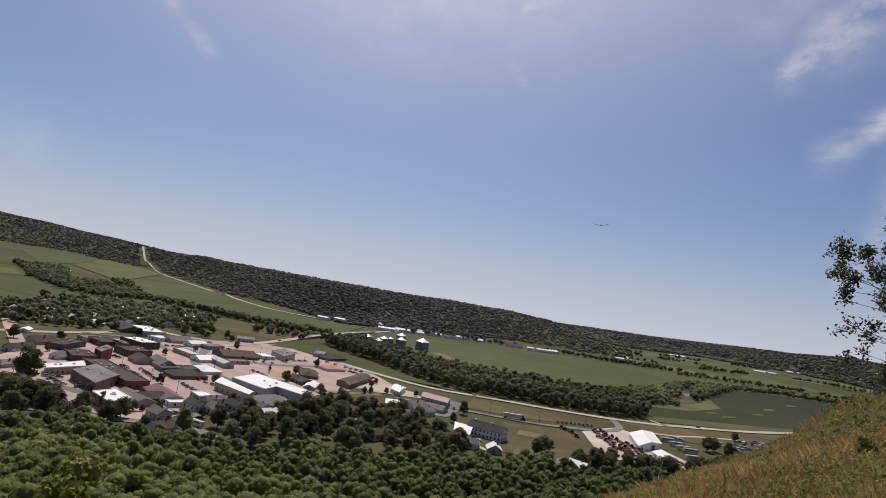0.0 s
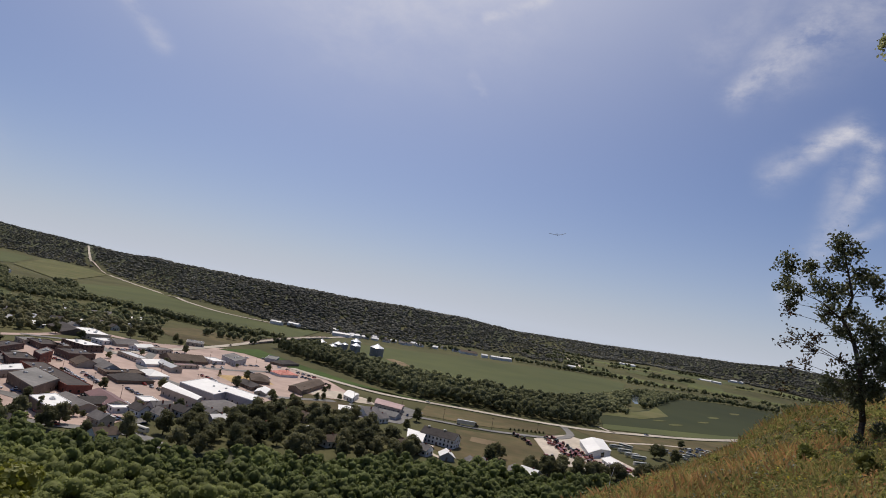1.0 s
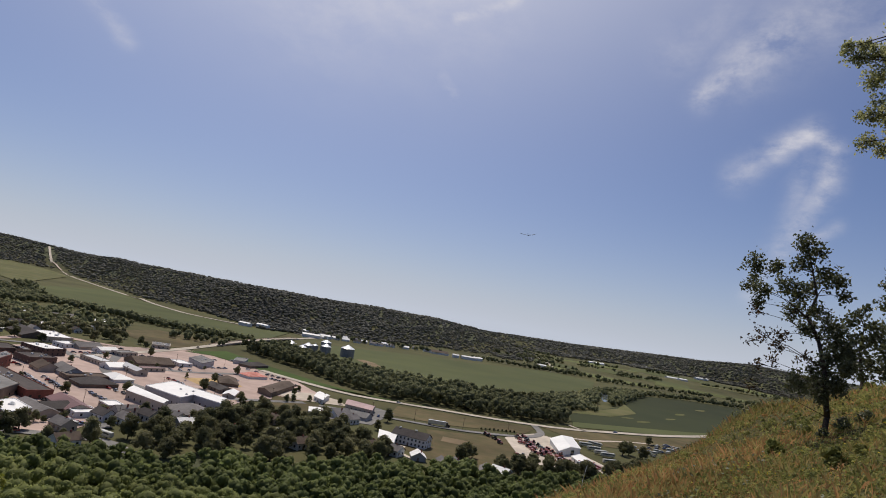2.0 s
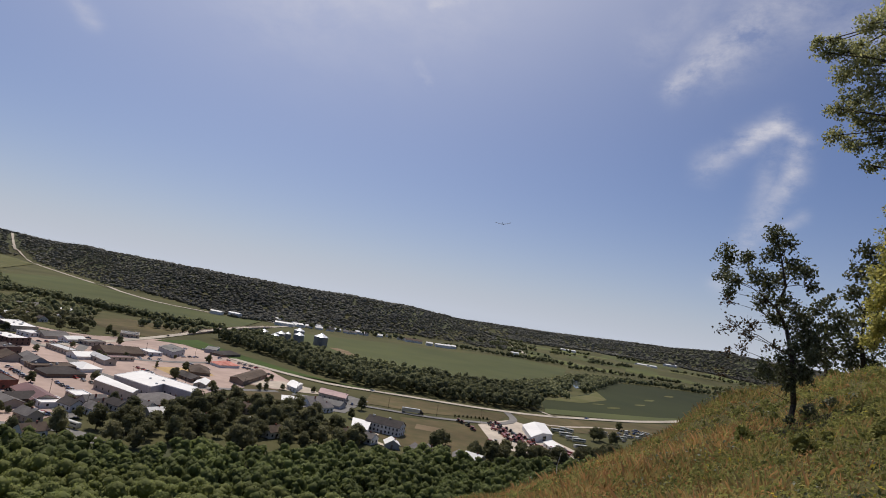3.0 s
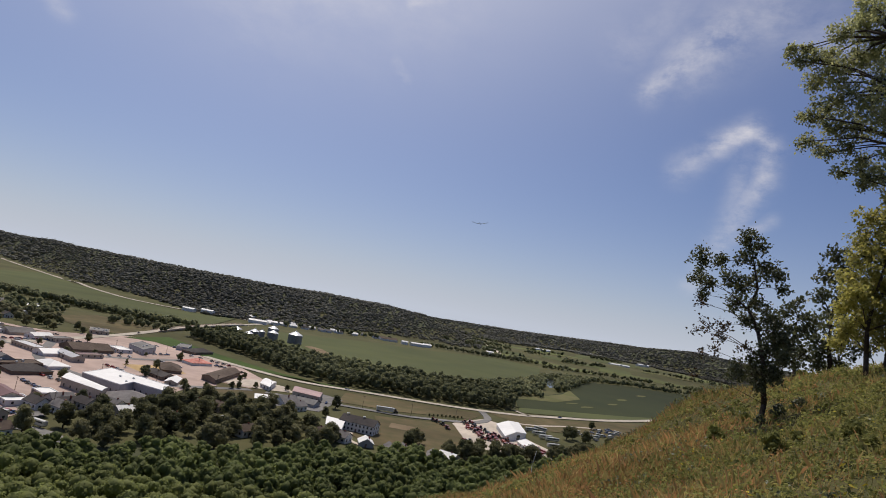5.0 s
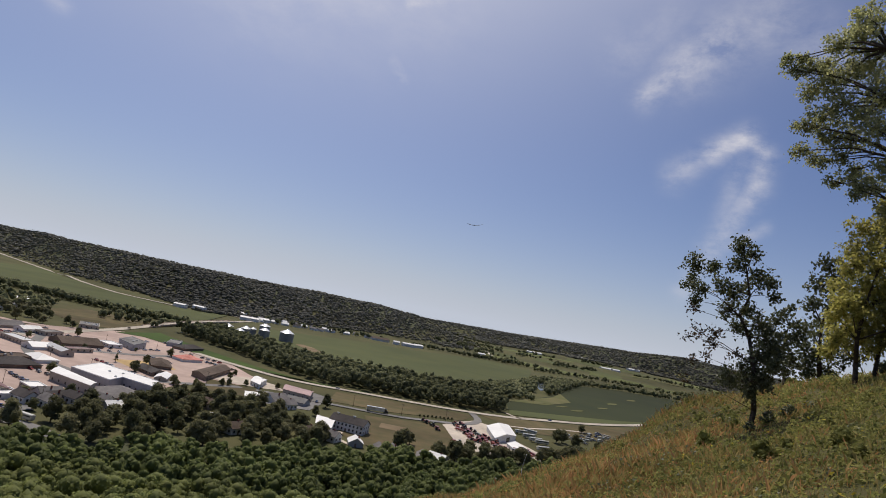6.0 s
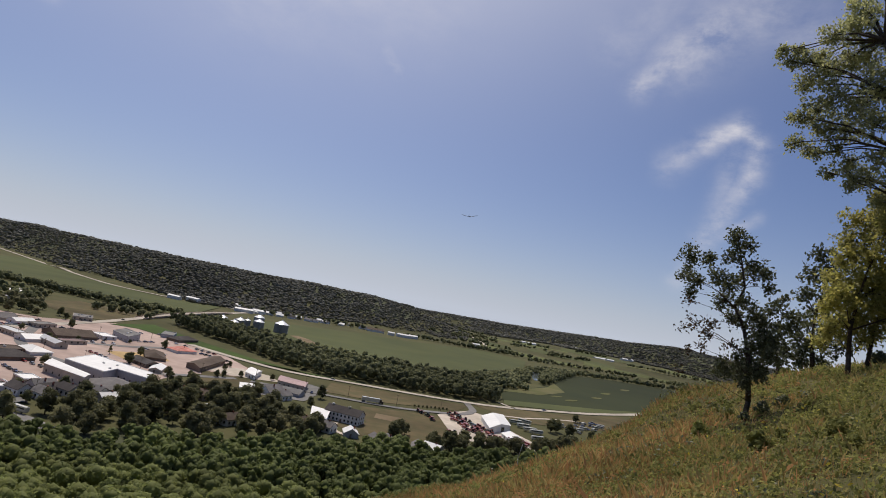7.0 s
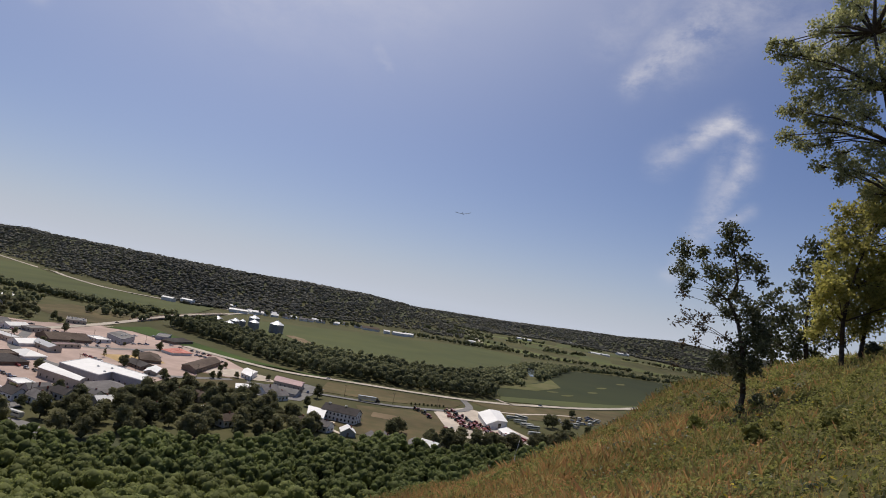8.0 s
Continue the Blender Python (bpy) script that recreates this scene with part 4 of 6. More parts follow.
def crown_mesh(name, seed, width, height, mat, count, size, lobes_n=9, tall=False):
    """A crown: uneven inner masses with leaf clumps over them, about the origin's axis; base at z = 0."""
    rs = np.random.RandomState(seed)
    lobes = []
    for i in range(lobes_n):
        a = 2.4 * i + rs.uniform(-0.5, 0.5)
        f = (i + 0.5) / lobes_n
        z = height * (0.15 + 0.72 * f)
        prof = math.sin(math.pi * min(0.95, 0.22 + 0.72 * f)) if not tall else (1.0 - 0.75 * f)
        rr = width / 2 * prof * rs.uniform(0.35, 0.75)
        lobes.append((rr * math.cos(a), rr * math.sin(a), z, width * rs.uniform(0.17, 0.27) * (0.8 if tall else 1)))
    lobes.append((0, 0, height * 0.5, width * 0.30))
    V, F = clump_cloud(rs, lobes, count, size)
    vs, fs = [V], [F]
    base = len(V)
    tri = []
    for l in lobes:
        v = ICO_V * (l[3] * 0.74) * (1 + 0.25 * rs.normal(size=(len(ICO_V), 1)))
        v[:, 2] *= 0.8
        vs.append(v + np.array(l[:3]))
        tri.append(np.c_[ICO_F, ICO_F[:, 2]] + base)
        base += len(v)
    V = np.concatenate(vs)
    me = bpy.data.meshes.new(name)
    faces = [tuple(f) for f in F] + [tuple(f[:3]) for f in np.concatenate(tri)]
    me.from_pydata(V.tolist(), [], faces)
    me.materials.append(mat)
    return me


def trunk_mesh(name, height, r, seed):
    rs = random.Random(seed)
    bm = bmesh.new()
    p = Vector((0, 0, -0.6))
    for i in range(3):
        q = Vector((rs.uniform(-0.12, 0.12) * (i + 1), rs.uniform(-0.12, 0.12) * (i + 1), height * (i + 1) / 3))
        tube(bm, p, q, r * (1 - 0.22 * i), r * (1 - 0.22 * (i + 1)), 7)
        p = q
    for i in range(4):
        a = i * 1.7 + rs.uniform(0, 0.6)
        s = Vector((0, 0, height * (0.55 + 0.1 * i)))
        tube(bm, s, s + Vector((math.cos(a) * height * 0.4, math.sin(a) * height * 0.4, height * 0.35)), r * 0.4, r * 0.15, 5)
    me = bpy.data.meshes.new(name)
    bm.to_mesh(me)
    bm.free()
    me.materials.append(BARK)
    return me


KINDS = {}


def tree_kind(key, n, width, height, mat, count, size, tall=False, clear=2.0):
    KINDS[key] = [(crown_mesh("crown", 100 + 17 * i + len(key), width, height, mat, count, size, 9 + i % 3, tall), trunk_mesh("trunk", clear + height * 0.45, 0.035 * height, i), clear) for i in range(n)]


tree_kind("wood", 6, 9.5, 9.0, LEAF_WOOD, 1200, 0.52, clear=2.0)
tree_kind("town", 5, 10.0, 10.0, LEAF_TOWN, 1100, 0.52, clear=0.6)
tree_kind("lime", 1, 7.0, 13.0, LEAF_LIME, 1800, 0.38, clear=1.6)
tree_kind("cone", 2, 5.5, 11.0, LEAF_TOWN, 500, 0.5, tall=True, clear=0.8)


def tree(key, x, y, scale, label, group="", turn=0.0):
    crown, trunk, clear = KINDS[key][int(abs(x * 3.7 + y * 1.9)) % len(KINDS[key])]
    t = empty("tree", x, y, gz(x, y))
    t.matrix_basis = pose(x, y, gz(x, y), 0, 0, turn) @ Matrix.Diagonal((scale, scale, scale * (0.9 + 0.2 * ((x * 0.37) % 1)), 1))
    a = new("trunk", trunk)
    a.parent = t
    c = new("crown", crown)
    c.parent = t
    c.location = (0, 0, clear)
    return tagged(t, label, "tree", group)


# wooded foot of the bluff: the front ones one by one, the rest as one mass
rw = np.random.RandomState(5)
spots = []
for gx in np.arange(-260, 330, 5.8):
    for gy in np.arange(120, 420, 5.8):
        x, y = gx + rw.uniform(-2.4, 2.4), gy + rw.uniform(-2.4, 2.4)
        edge = np.interp(x, [-260, -187, -157, -88, -36, 20, 60, 110, 160, 330], [270, 282, 300, 300, 322, 352, 372, 372, 395, 420])
        if y < edge + 8 * math.sin(x * 0.11) and y > 120 and gz(x, y) < 45 and abs(math.degrees(math.atan2(x, y))) < 48:
            spots.append((x, y))
spots.sort(key=lambda s: s[1] + 0.2 * abs(s[0] + 20))
near_spots = [s for s in spots if 172 < s[1] < 262 and -125 < s[0] < 45][:24]
for i, (x, y) in enumerate(near_spots):
    tree("wood", x, y, rw.uniform(0.72, 1.12), "leafy green woodland tree on the lower bluff", "woodland trees on the bluff", rw.uniform(0, 360))
taken = set(near_spots)


def wood_mass(name, places, mat, label, seed, clumps=60, size=1.3, width=9.0, height=9.0, lumps=4, full=(0.22, 0.34), tall=1.1):
    """Many trees too far to pick apart, as one mesh: uneven lumps with leaf clumps."""
    rs = np.random.RandomState(seed)
    lib = []
    for i in range(5):
        lobes = [(rs.uniform(-0.25, 0.25) * width, rs.uniform(-0.25, 0.25) * width, height * rs.uniform(0.35, 0.8), width * rs.uniform(*full)) for _ in range(lumps)]
        V, F = clump_cloud(rs, lobes, clumps, size)
        vs, fs, base = [V], [np.c_[F[:, :3]], np.c_[F[:, [0, 2, 3]]]], len(V)
        for l in lobes:
            v = ICO_V * l[3] * 0.85 * (1 + 0.2 * rs.normal(size=(len(ICO_V), 1)))
            v[:, 2] *= tall
            vs.append(v + np.array(l[:3]))
            fs.append(ICO_F + base)
            base += len(v)
        lib.append((np.concatenate(vs), np.concatenate(fs)))
    P = np.asarray(places)
    Z = ground_z(P[:, 0], P[:, 1])
    VV, FF, base = [], [], 0
    for i, (x, y) in enumerate(P):
        V, F = lib[rs.randint(5)]
        a, s = rs.uniform(0, 6.28), rs.uniform(0.7, 1.25)
        c, sn = math.cos(a) * s, math.sin(a) * s
        W = np.stack((V[:, 0] * c - V[:, 1] * sn + x, V[:, 0] * sn + V[:, 1] * c + y, V[:, 2] * s + Z[i] - 0.5), -1)
        VV.append(W)
        FF.append(F + base)
        base += len(V)
    ob = mesh_np(name, np.concatenate(VV), np.concatenate(FF), mat)
    return tagged(ob, label, "trees", kind="stuff")


seen = [s for s in spots if s not in taken and s[1] > 165]
wood_mass("woodland", [s for s in seen if s[1] < 262], LEAF_WOOD, "dense green woodland on the lower bluff", 3, clumps=330, size=0.60)
wood_mass("woodland", [s for s in seen if s[1] >= 262], LEAF_WOOD, "dense green woodland at the town's edge", 13, clumps=105, size=1.05)
wood_mass("woodland", [s for s in spots if s not in taken and s[1] <= 165][::5], LEAF_WOOD, "steep woodland close under the bluff", 14, clumps=16, size=2.6)


def inside(x, y, poly):
    c = False
    for i in range(len(poly)):
        (x1, y1), (x2, y2) = poly[i - 1], poly[i]
        if (y1 > y) != (y2 > y) and x < (x2 - x1) * (y - y1) / (y2 - y1) + x1:
            c = not c
    return c


def scatter(poly, step, seed):
    rs = np.random.RandomState(seed)
    xs, ys = [p[0] for p in poly], [p[1] for p in poly]
    return [(x, y) for x, y in ((gx + rs.uniform(-0.4, 0.4) * step, gy + rs.uniform(-0.4, 0.4) * step) for gx in np.arange(min(xs), max(xs), step) for gy in np.arange(min(ys), max(ys), step)) if inside(x, y, poly)]


RIVER_WOOD = [(-140, 850), (-106, 800), (-59, 750), (-15, 682), (31, 630), (87, 628), (142, 624), (186, 622), (230, 643), (245, 690), (260, 760), (215, 775), (137, 770), (68, 775), (8, 800), (-44, 870), (-95, 940)]
wood_mass("riverside_wood", scatter(RIVER_WOOD, 6.2, 8), LEAF_RIVER, "dense cottonwood belt along the river", 4, clumps=50, size=1.5, height=15)
rows = []
rows += scatter([(300, 850), (393, 905), (480, 1040), (580, 1200), (520, 1200), (420, 1080), (310, 900)], 9, 11)
rows += scatter([(230, 745), (330, 800), (330, 900), (290, 900), (215, 760)], 10, 22)
rows += scatter([(560, 1195), (700, 1260), (1000, 1320), (1000, 1340), (700, 1285), (560, 1215)], 10, 12)
rows += scatter([(-560, 1090), (-382, 1030), (-292, 985), (-202, 945), (-150, 985), (-142, 1005), (-230, 985), (-292, 1025), (-420, 1080), (-550, 1150)], 9, 13)
rows += scatter([(-240, 840), (-160, 850), (-150, 890), (-250, 900)], 17, 14)
rows += scatter([(-720, 1420), (-560, 1170), (-540, 1190), (-690, 1440)], 12, 15)
rows += scatter([(-760, 1180), (-560, 990), (-480, 990), (-480, 1080), (-640, 1250)], 10, 16)
rows += scatter([(-1010, 1520), (-800, 1250), (-740, 1200), (-720, 1260), (-900, 1560)], 12, 17)
rows += scatter([(-520, 850), (-420, 770), (-330, 740), (-290, 820), (-300, 940), (-420, 960)], 14, 18)
rows += scatter([(250, 1410), (330, 1460), (460, 1460), (460, 1480), (330, 1480), (250, 1430)], 11, 19)
rows += scatter([(-60, 1300), (200, 1440), (160, 1480), (-120, 1330)], 22, 20)
rows += scatter([(550, 1380), (640, 1420), (900, 1480), (900, 1505), (640, 1450), (550, 1410)], 14, 21)
for k in range(26):
    a, r = radians(rw.uniform(13, 37)), rw.uniform(1500, 2500)
    x, y = r * math.sin(a), r * math.cos(a)
    rows += [(x + rw.uniform(-70, 70), y + 0.5 * rw.uniform(-30, 30)) for _ in range(16)]
rows = [p for p in rows if not (850 < p[1] < 1075 and abs(p[0] - p[1] * 0.413) < 9)]
wood_mass("field_trees", rows, LEAF_RIVER, "hedgerows and groves between the valley fields", 6, clumps=10, size=2.8, width=11, height=10)
RIDGE_ROAD = [(p.x, p.y) for p in spline([(-667, 1795, 0), (-886, 2120, 0), (-1107, 2480, 0), (-1191, 2600, 0), (-1308, 2821, 0), (-1427, 3056, 0)], 30)]
ridge = []
for k in range(30000):
    az = rw.uniform(-42, 50)
    b = float(np.interp(az, AZ1, BASE1)) if az < 9.5 or (az < 16 and k % 2) else float(np.interp(az, [0, 10, 20, 30, 45, 70], [2500, 2500, 2550, 2750, 2700, 2400]))
    r = b * (1 + 0.36 * rw.uniform(0.0, 1.0) ** 1.1)
    ridge.append((r * math.sin(radians(az)), r * math.cos(radians(az))))
ridge_xy = np.array(ridge)
clear = ground_z(ridge_xy[:, 0], ridge_xy[:, 1]) > 2.5 + 2 * np.sin(ridge_xy[:, 0] * 0.01)
for a, b in RIDGE_ROAD:
    clear &= ~((np.abs(ridge_xy[:, 0] - a) < 15) & (np.abs(ridge_xy[:, 1] - b) < 24))
ridge = [p for p, ok in zip(ridge, clear) if ok]
near_ridge = [p for p in ridge if math.hypot(*p) < 2300]
far_ridge = [p for p in ridge if math.hypot(*p) >= 2300]
# both ridges get their haze from the greyed leaf colour
wood_mass("ridge_forest", near_ridge, LEAF_FAR_HAZE, "dark wooded ridge across the valley, leaves greyed for haze", 7, clumps=2, size=0.7, width=12, height=5.5, lumps=1, full=(0.36, 0.46), tall=0.42)
wood_mass("ridge_forest", far_ridge, LEAF_FAR_HAZE, "wooded ridge at the horizon, haze put into its leaf colour", 9, clumps=2, size=0.9, width=18, height=7.5, lumps=1, full=(0.36, 0.48), tall=0.36)


# ---- the near hillside: scrub oaks ----
def oak(x, y, turn, trunk, clusters, girth, leaf, mat, seed, label, density=1.0, dry=(), spread=1.0, lean=0.0):
    """An oak: a bent trunk in its own upright plane, limbs out to leaf masses (across, up, radius) and twigs with single leaves."""
    rs = np.random.RandomState(seed)
    z0 = gz(x, y) - 0.15
    t = empty("oak_tree", x, y, z0, turn)
    tagged(t, label, "tree", "oaks on the hillside")
    bm = bmesh.new()
    pts = [Vector((u + lean * z, 0.12 * math.sin(3 * z), z + 0.15 * (i > 0))) for i, (u, z) in enumerate(trunk)]
    n = len(pts) - 1
    for i in range(n):
        r0, r1 = girth * (1 - 0.8 * i / n), girth * (1 - 0.8 * (i + 1) / n)
        tube(bm, pts[i], pts[i + 1], r0, r1, 8)
    part("trunk", bm, BARK, t)
    P, D = [], []
    for k, (u, z, r) in enumerate(clusters):
        u += lean * z
        z += 0.15
        v = rs.uniform(-1.0, 1.0) * (0.35 + 0.9 * r) * spread
        c = Vector((u, v, z))
        best = min(pts, key=lambda p: (p - c).length + 1.2 * max(0, p.z - c.z + 0.3))
        bm = bmesh.new()
        mid = best.lerp(c, 0.5) + Vector((rs.uniform(-0.1, 0.1), rs.uniform(-0.1, 0.1), 0.08 * (c - best).length))
        rb = girth * 0.32 * min(1, 0.3 + r)
        tube(bm, best, mid, rb, rb * 0.65, 5)
        tube(bm, mid, c, rb * 0.65, rb * 0.3, 5)
        m = max(6, int(38 * (r / 0.35) ** 1.6 * density))
        for j in range(m):
            d = rs.normal(size=3)
            d = d / np.linalg.norm(d) * r * (0.25 + 0.8 * rs.random_sample())
            e = c + Vector(d)
            if j < 9:
                tube(bm, c.lerp(mid, 0.3 * rs.random_sample()), e, 0.012, 0.006, 3)
            q = int(9 * (0.15 / leaf) ** 1.3) if k not in dry else 4
            P.append(np.array(e)[None] + rs.normal(size=(q, 3)) * 0.07)
            D.append(np.full(q, 1 if k in dry else 0))
        part("branch", bm, BARK, t)
    P, D = np.concatenate(P), np.concatenate(D)
    for flag, mm, nm in ((0, mat, "leaves"), (1, LEAF_DRY, "withered_leaves")):
        p = P[D == flag]
        if not len(p):
            continue
        k = len(p)
        a = rs.normal(size=(k, 3))
        a /= np.linalg.norm(a, axis=1)[:, None]
        b = np.cross(a, rs.normal(size=(k, 3)))
        b /= np.linalg.norm(b, axis=1)[:, None]
        nn = np.cross(a, b)
        s = (leaf * rs.uniform(0.6, 1.25, k))[:, None]
        V = np.stack((p, p + a * s * 0.5 + b * s * 0.32 + nn * s * 0.1, p + a * s, p + a * s * 0.5 - b * s * 0.32 + nn * s * 0.1), 1).reshape(-1, 3)
        mesh_np(nm, V, np.arange(4 * k).reshape(-1, 4), mm, t)
    return t


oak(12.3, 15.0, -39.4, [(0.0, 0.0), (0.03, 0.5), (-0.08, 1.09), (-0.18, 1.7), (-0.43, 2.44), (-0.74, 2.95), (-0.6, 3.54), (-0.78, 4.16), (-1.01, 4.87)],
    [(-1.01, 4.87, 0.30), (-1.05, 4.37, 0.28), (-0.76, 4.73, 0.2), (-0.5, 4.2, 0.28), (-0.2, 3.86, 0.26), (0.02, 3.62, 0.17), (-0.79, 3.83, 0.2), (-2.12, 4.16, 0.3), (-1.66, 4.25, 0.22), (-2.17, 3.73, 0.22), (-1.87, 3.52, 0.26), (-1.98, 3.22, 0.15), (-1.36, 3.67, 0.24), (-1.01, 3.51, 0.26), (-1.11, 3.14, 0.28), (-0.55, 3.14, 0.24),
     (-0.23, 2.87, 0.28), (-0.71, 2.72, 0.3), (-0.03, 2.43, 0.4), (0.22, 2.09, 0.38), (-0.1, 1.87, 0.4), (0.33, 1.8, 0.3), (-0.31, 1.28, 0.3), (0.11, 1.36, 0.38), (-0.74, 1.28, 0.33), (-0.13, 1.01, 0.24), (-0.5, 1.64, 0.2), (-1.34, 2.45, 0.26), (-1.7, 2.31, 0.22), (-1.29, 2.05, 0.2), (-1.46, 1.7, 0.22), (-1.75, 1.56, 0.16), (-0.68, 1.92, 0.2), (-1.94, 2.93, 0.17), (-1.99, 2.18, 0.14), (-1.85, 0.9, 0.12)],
    0.08, 0.092, LEAF_OAK_DARK, 1, "small scrub oak with silhouette-dark leaves and bare lower twigs", 0.85, (27, 28, 29, 30, 31, 32, 33, 34, 35), lean=0.04)
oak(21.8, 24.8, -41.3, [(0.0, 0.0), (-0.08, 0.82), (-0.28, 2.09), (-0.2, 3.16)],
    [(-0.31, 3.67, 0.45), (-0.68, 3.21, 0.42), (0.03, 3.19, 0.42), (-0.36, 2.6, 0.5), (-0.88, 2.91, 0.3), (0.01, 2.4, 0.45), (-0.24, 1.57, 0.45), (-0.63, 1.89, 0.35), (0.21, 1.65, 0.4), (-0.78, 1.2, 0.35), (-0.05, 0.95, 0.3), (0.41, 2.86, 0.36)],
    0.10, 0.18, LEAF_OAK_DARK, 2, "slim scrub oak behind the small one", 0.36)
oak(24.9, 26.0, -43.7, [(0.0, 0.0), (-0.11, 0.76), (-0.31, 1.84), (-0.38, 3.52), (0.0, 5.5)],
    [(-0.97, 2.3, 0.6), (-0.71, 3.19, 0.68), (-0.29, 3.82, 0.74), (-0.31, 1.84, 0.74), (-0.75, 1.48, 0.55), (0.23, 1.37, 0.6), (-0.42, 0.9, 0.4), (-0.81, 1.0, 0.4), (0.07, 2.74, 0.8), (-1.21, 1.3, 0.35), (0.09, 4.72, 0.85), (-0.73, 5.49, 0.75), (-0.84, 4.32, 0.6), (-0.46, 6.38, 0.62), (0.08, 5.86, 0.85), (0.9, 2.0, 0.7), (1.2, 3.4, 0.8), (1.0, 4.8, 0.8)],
    0.15, 0.19, LEAF_OAK_DARK, 3, "oak further along the crest with silhouette-dark leaves", 0.36)
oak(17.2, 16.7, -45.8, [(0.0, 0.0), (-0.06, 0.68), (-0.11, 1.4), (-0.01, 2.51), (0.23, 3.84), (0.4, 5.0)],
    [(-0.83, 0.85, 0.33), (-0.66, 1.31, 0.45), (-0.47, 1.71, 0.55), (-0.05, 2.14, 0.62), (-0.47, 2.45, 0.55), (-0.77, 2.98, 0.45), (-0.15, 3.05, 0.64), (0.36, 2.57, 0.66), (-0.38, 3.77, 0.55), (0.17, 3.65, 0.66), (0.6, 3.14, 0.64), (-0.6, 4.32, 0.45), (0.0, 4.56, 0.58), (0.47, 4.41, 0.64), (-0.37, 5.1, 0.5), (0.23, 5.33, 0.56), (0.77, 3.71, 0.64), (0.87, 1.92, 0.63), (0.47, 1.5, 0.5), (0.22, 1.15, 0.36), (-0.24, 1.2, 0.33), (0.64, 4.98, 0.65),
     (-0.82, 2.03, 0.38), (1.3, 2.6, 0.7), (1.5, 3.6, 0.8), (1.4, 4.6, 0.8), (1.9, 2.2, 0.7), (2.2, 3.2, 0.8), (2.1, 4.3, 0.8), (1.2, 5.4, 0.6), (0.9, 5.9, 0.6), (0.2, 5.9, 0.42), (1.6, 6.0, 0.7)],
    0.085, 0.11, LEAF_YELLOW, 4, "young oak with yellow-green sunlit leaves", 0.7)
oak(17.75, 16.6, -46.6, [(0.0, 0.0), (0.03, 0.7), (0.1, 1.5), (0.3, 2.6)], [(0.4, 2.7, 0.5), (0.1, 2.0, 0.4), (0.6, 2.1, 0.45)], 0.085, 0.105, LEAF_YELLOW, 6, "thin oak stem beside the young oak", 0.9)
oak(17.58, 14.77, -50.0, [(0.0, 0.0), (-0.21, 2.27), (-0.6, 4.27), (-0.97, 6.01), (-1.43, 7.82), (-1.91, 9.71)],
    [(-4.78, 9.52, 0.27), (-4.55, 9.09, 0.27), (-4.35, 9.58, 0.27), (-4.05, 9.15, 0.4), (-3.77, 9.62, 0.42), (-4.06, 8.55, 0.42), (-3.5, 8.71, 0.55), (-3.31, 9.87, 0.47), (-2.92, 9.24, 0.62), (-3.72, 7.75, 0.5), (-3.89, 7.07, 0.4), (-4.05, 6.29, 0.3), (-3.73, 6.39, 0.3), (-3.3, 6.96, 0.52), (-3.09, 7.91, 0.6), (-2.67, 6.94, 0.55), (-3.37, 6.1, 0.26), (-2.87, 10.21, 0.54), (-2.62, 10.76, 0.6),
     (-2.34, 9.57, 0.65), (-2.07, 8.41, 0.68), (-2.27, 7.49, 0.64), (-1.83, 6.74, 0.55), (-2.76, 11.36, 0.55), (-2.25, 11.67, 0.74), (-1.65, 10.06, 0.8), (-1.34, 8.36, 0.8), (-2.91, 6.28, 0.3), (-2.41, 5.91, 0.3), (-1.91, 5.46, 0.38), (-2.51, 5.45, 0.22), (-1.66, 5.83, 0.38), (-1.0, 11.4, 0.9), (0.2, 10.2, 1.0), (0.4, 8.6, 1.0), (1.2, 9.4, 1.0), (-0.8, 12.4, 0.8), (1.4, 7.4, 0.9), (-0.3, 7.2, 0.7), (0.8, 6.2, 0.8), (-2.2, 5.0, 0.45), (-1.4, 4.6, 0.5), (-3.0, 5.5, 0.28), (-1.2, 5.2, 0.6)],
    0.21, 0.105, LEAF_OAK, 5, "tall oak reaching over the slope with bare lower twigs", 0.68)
sh = tree("lime", -22.2, 44.8, 1.0, "bright yellow-green tree on the slope below")
sh.matrix_basis = pose(-22.2, 44.8, gz(-22.2, 44.8), 0, 0, 30)
tree_kind("bush", 3, 1.5, 1.1, FORBS, 420, 0.10, clear=0.05)
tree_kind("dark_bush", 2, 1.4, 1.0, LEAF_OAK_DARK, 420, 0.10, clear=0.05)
rb = np.random.RandomState(77)
for i in range(16):
    a, r = radians(rb.uniform(34, 52)), rb.uniform(9, 30)
    x, y = r * math.sin(a), r * math.cos(a)
    bush = tree("bush", x, y, rb.uniform(0.18, 0.38), "low weedy bush in the hillside grass", "bushes on the hillside", rb.uniform(0, 360))
    bush.name = "bush"
    bush["category"] = "bush"
for x, y, s in ((12.6, 14.7, 0.32), (13.2, 14.8, 0.28), (12.0, 14.6, 0.24), (13.7, 15.2, 0.3), (22.2, 24.3, 0.5), (17.6, 16.0, 0.4)):
    bush = tree("dark_bush", x, y, s, "dark weedy bush round the foot of an oak", "bushes on the hillside", 60 * s)
    bush.name = "bush"
    bush["category"] = "bush"


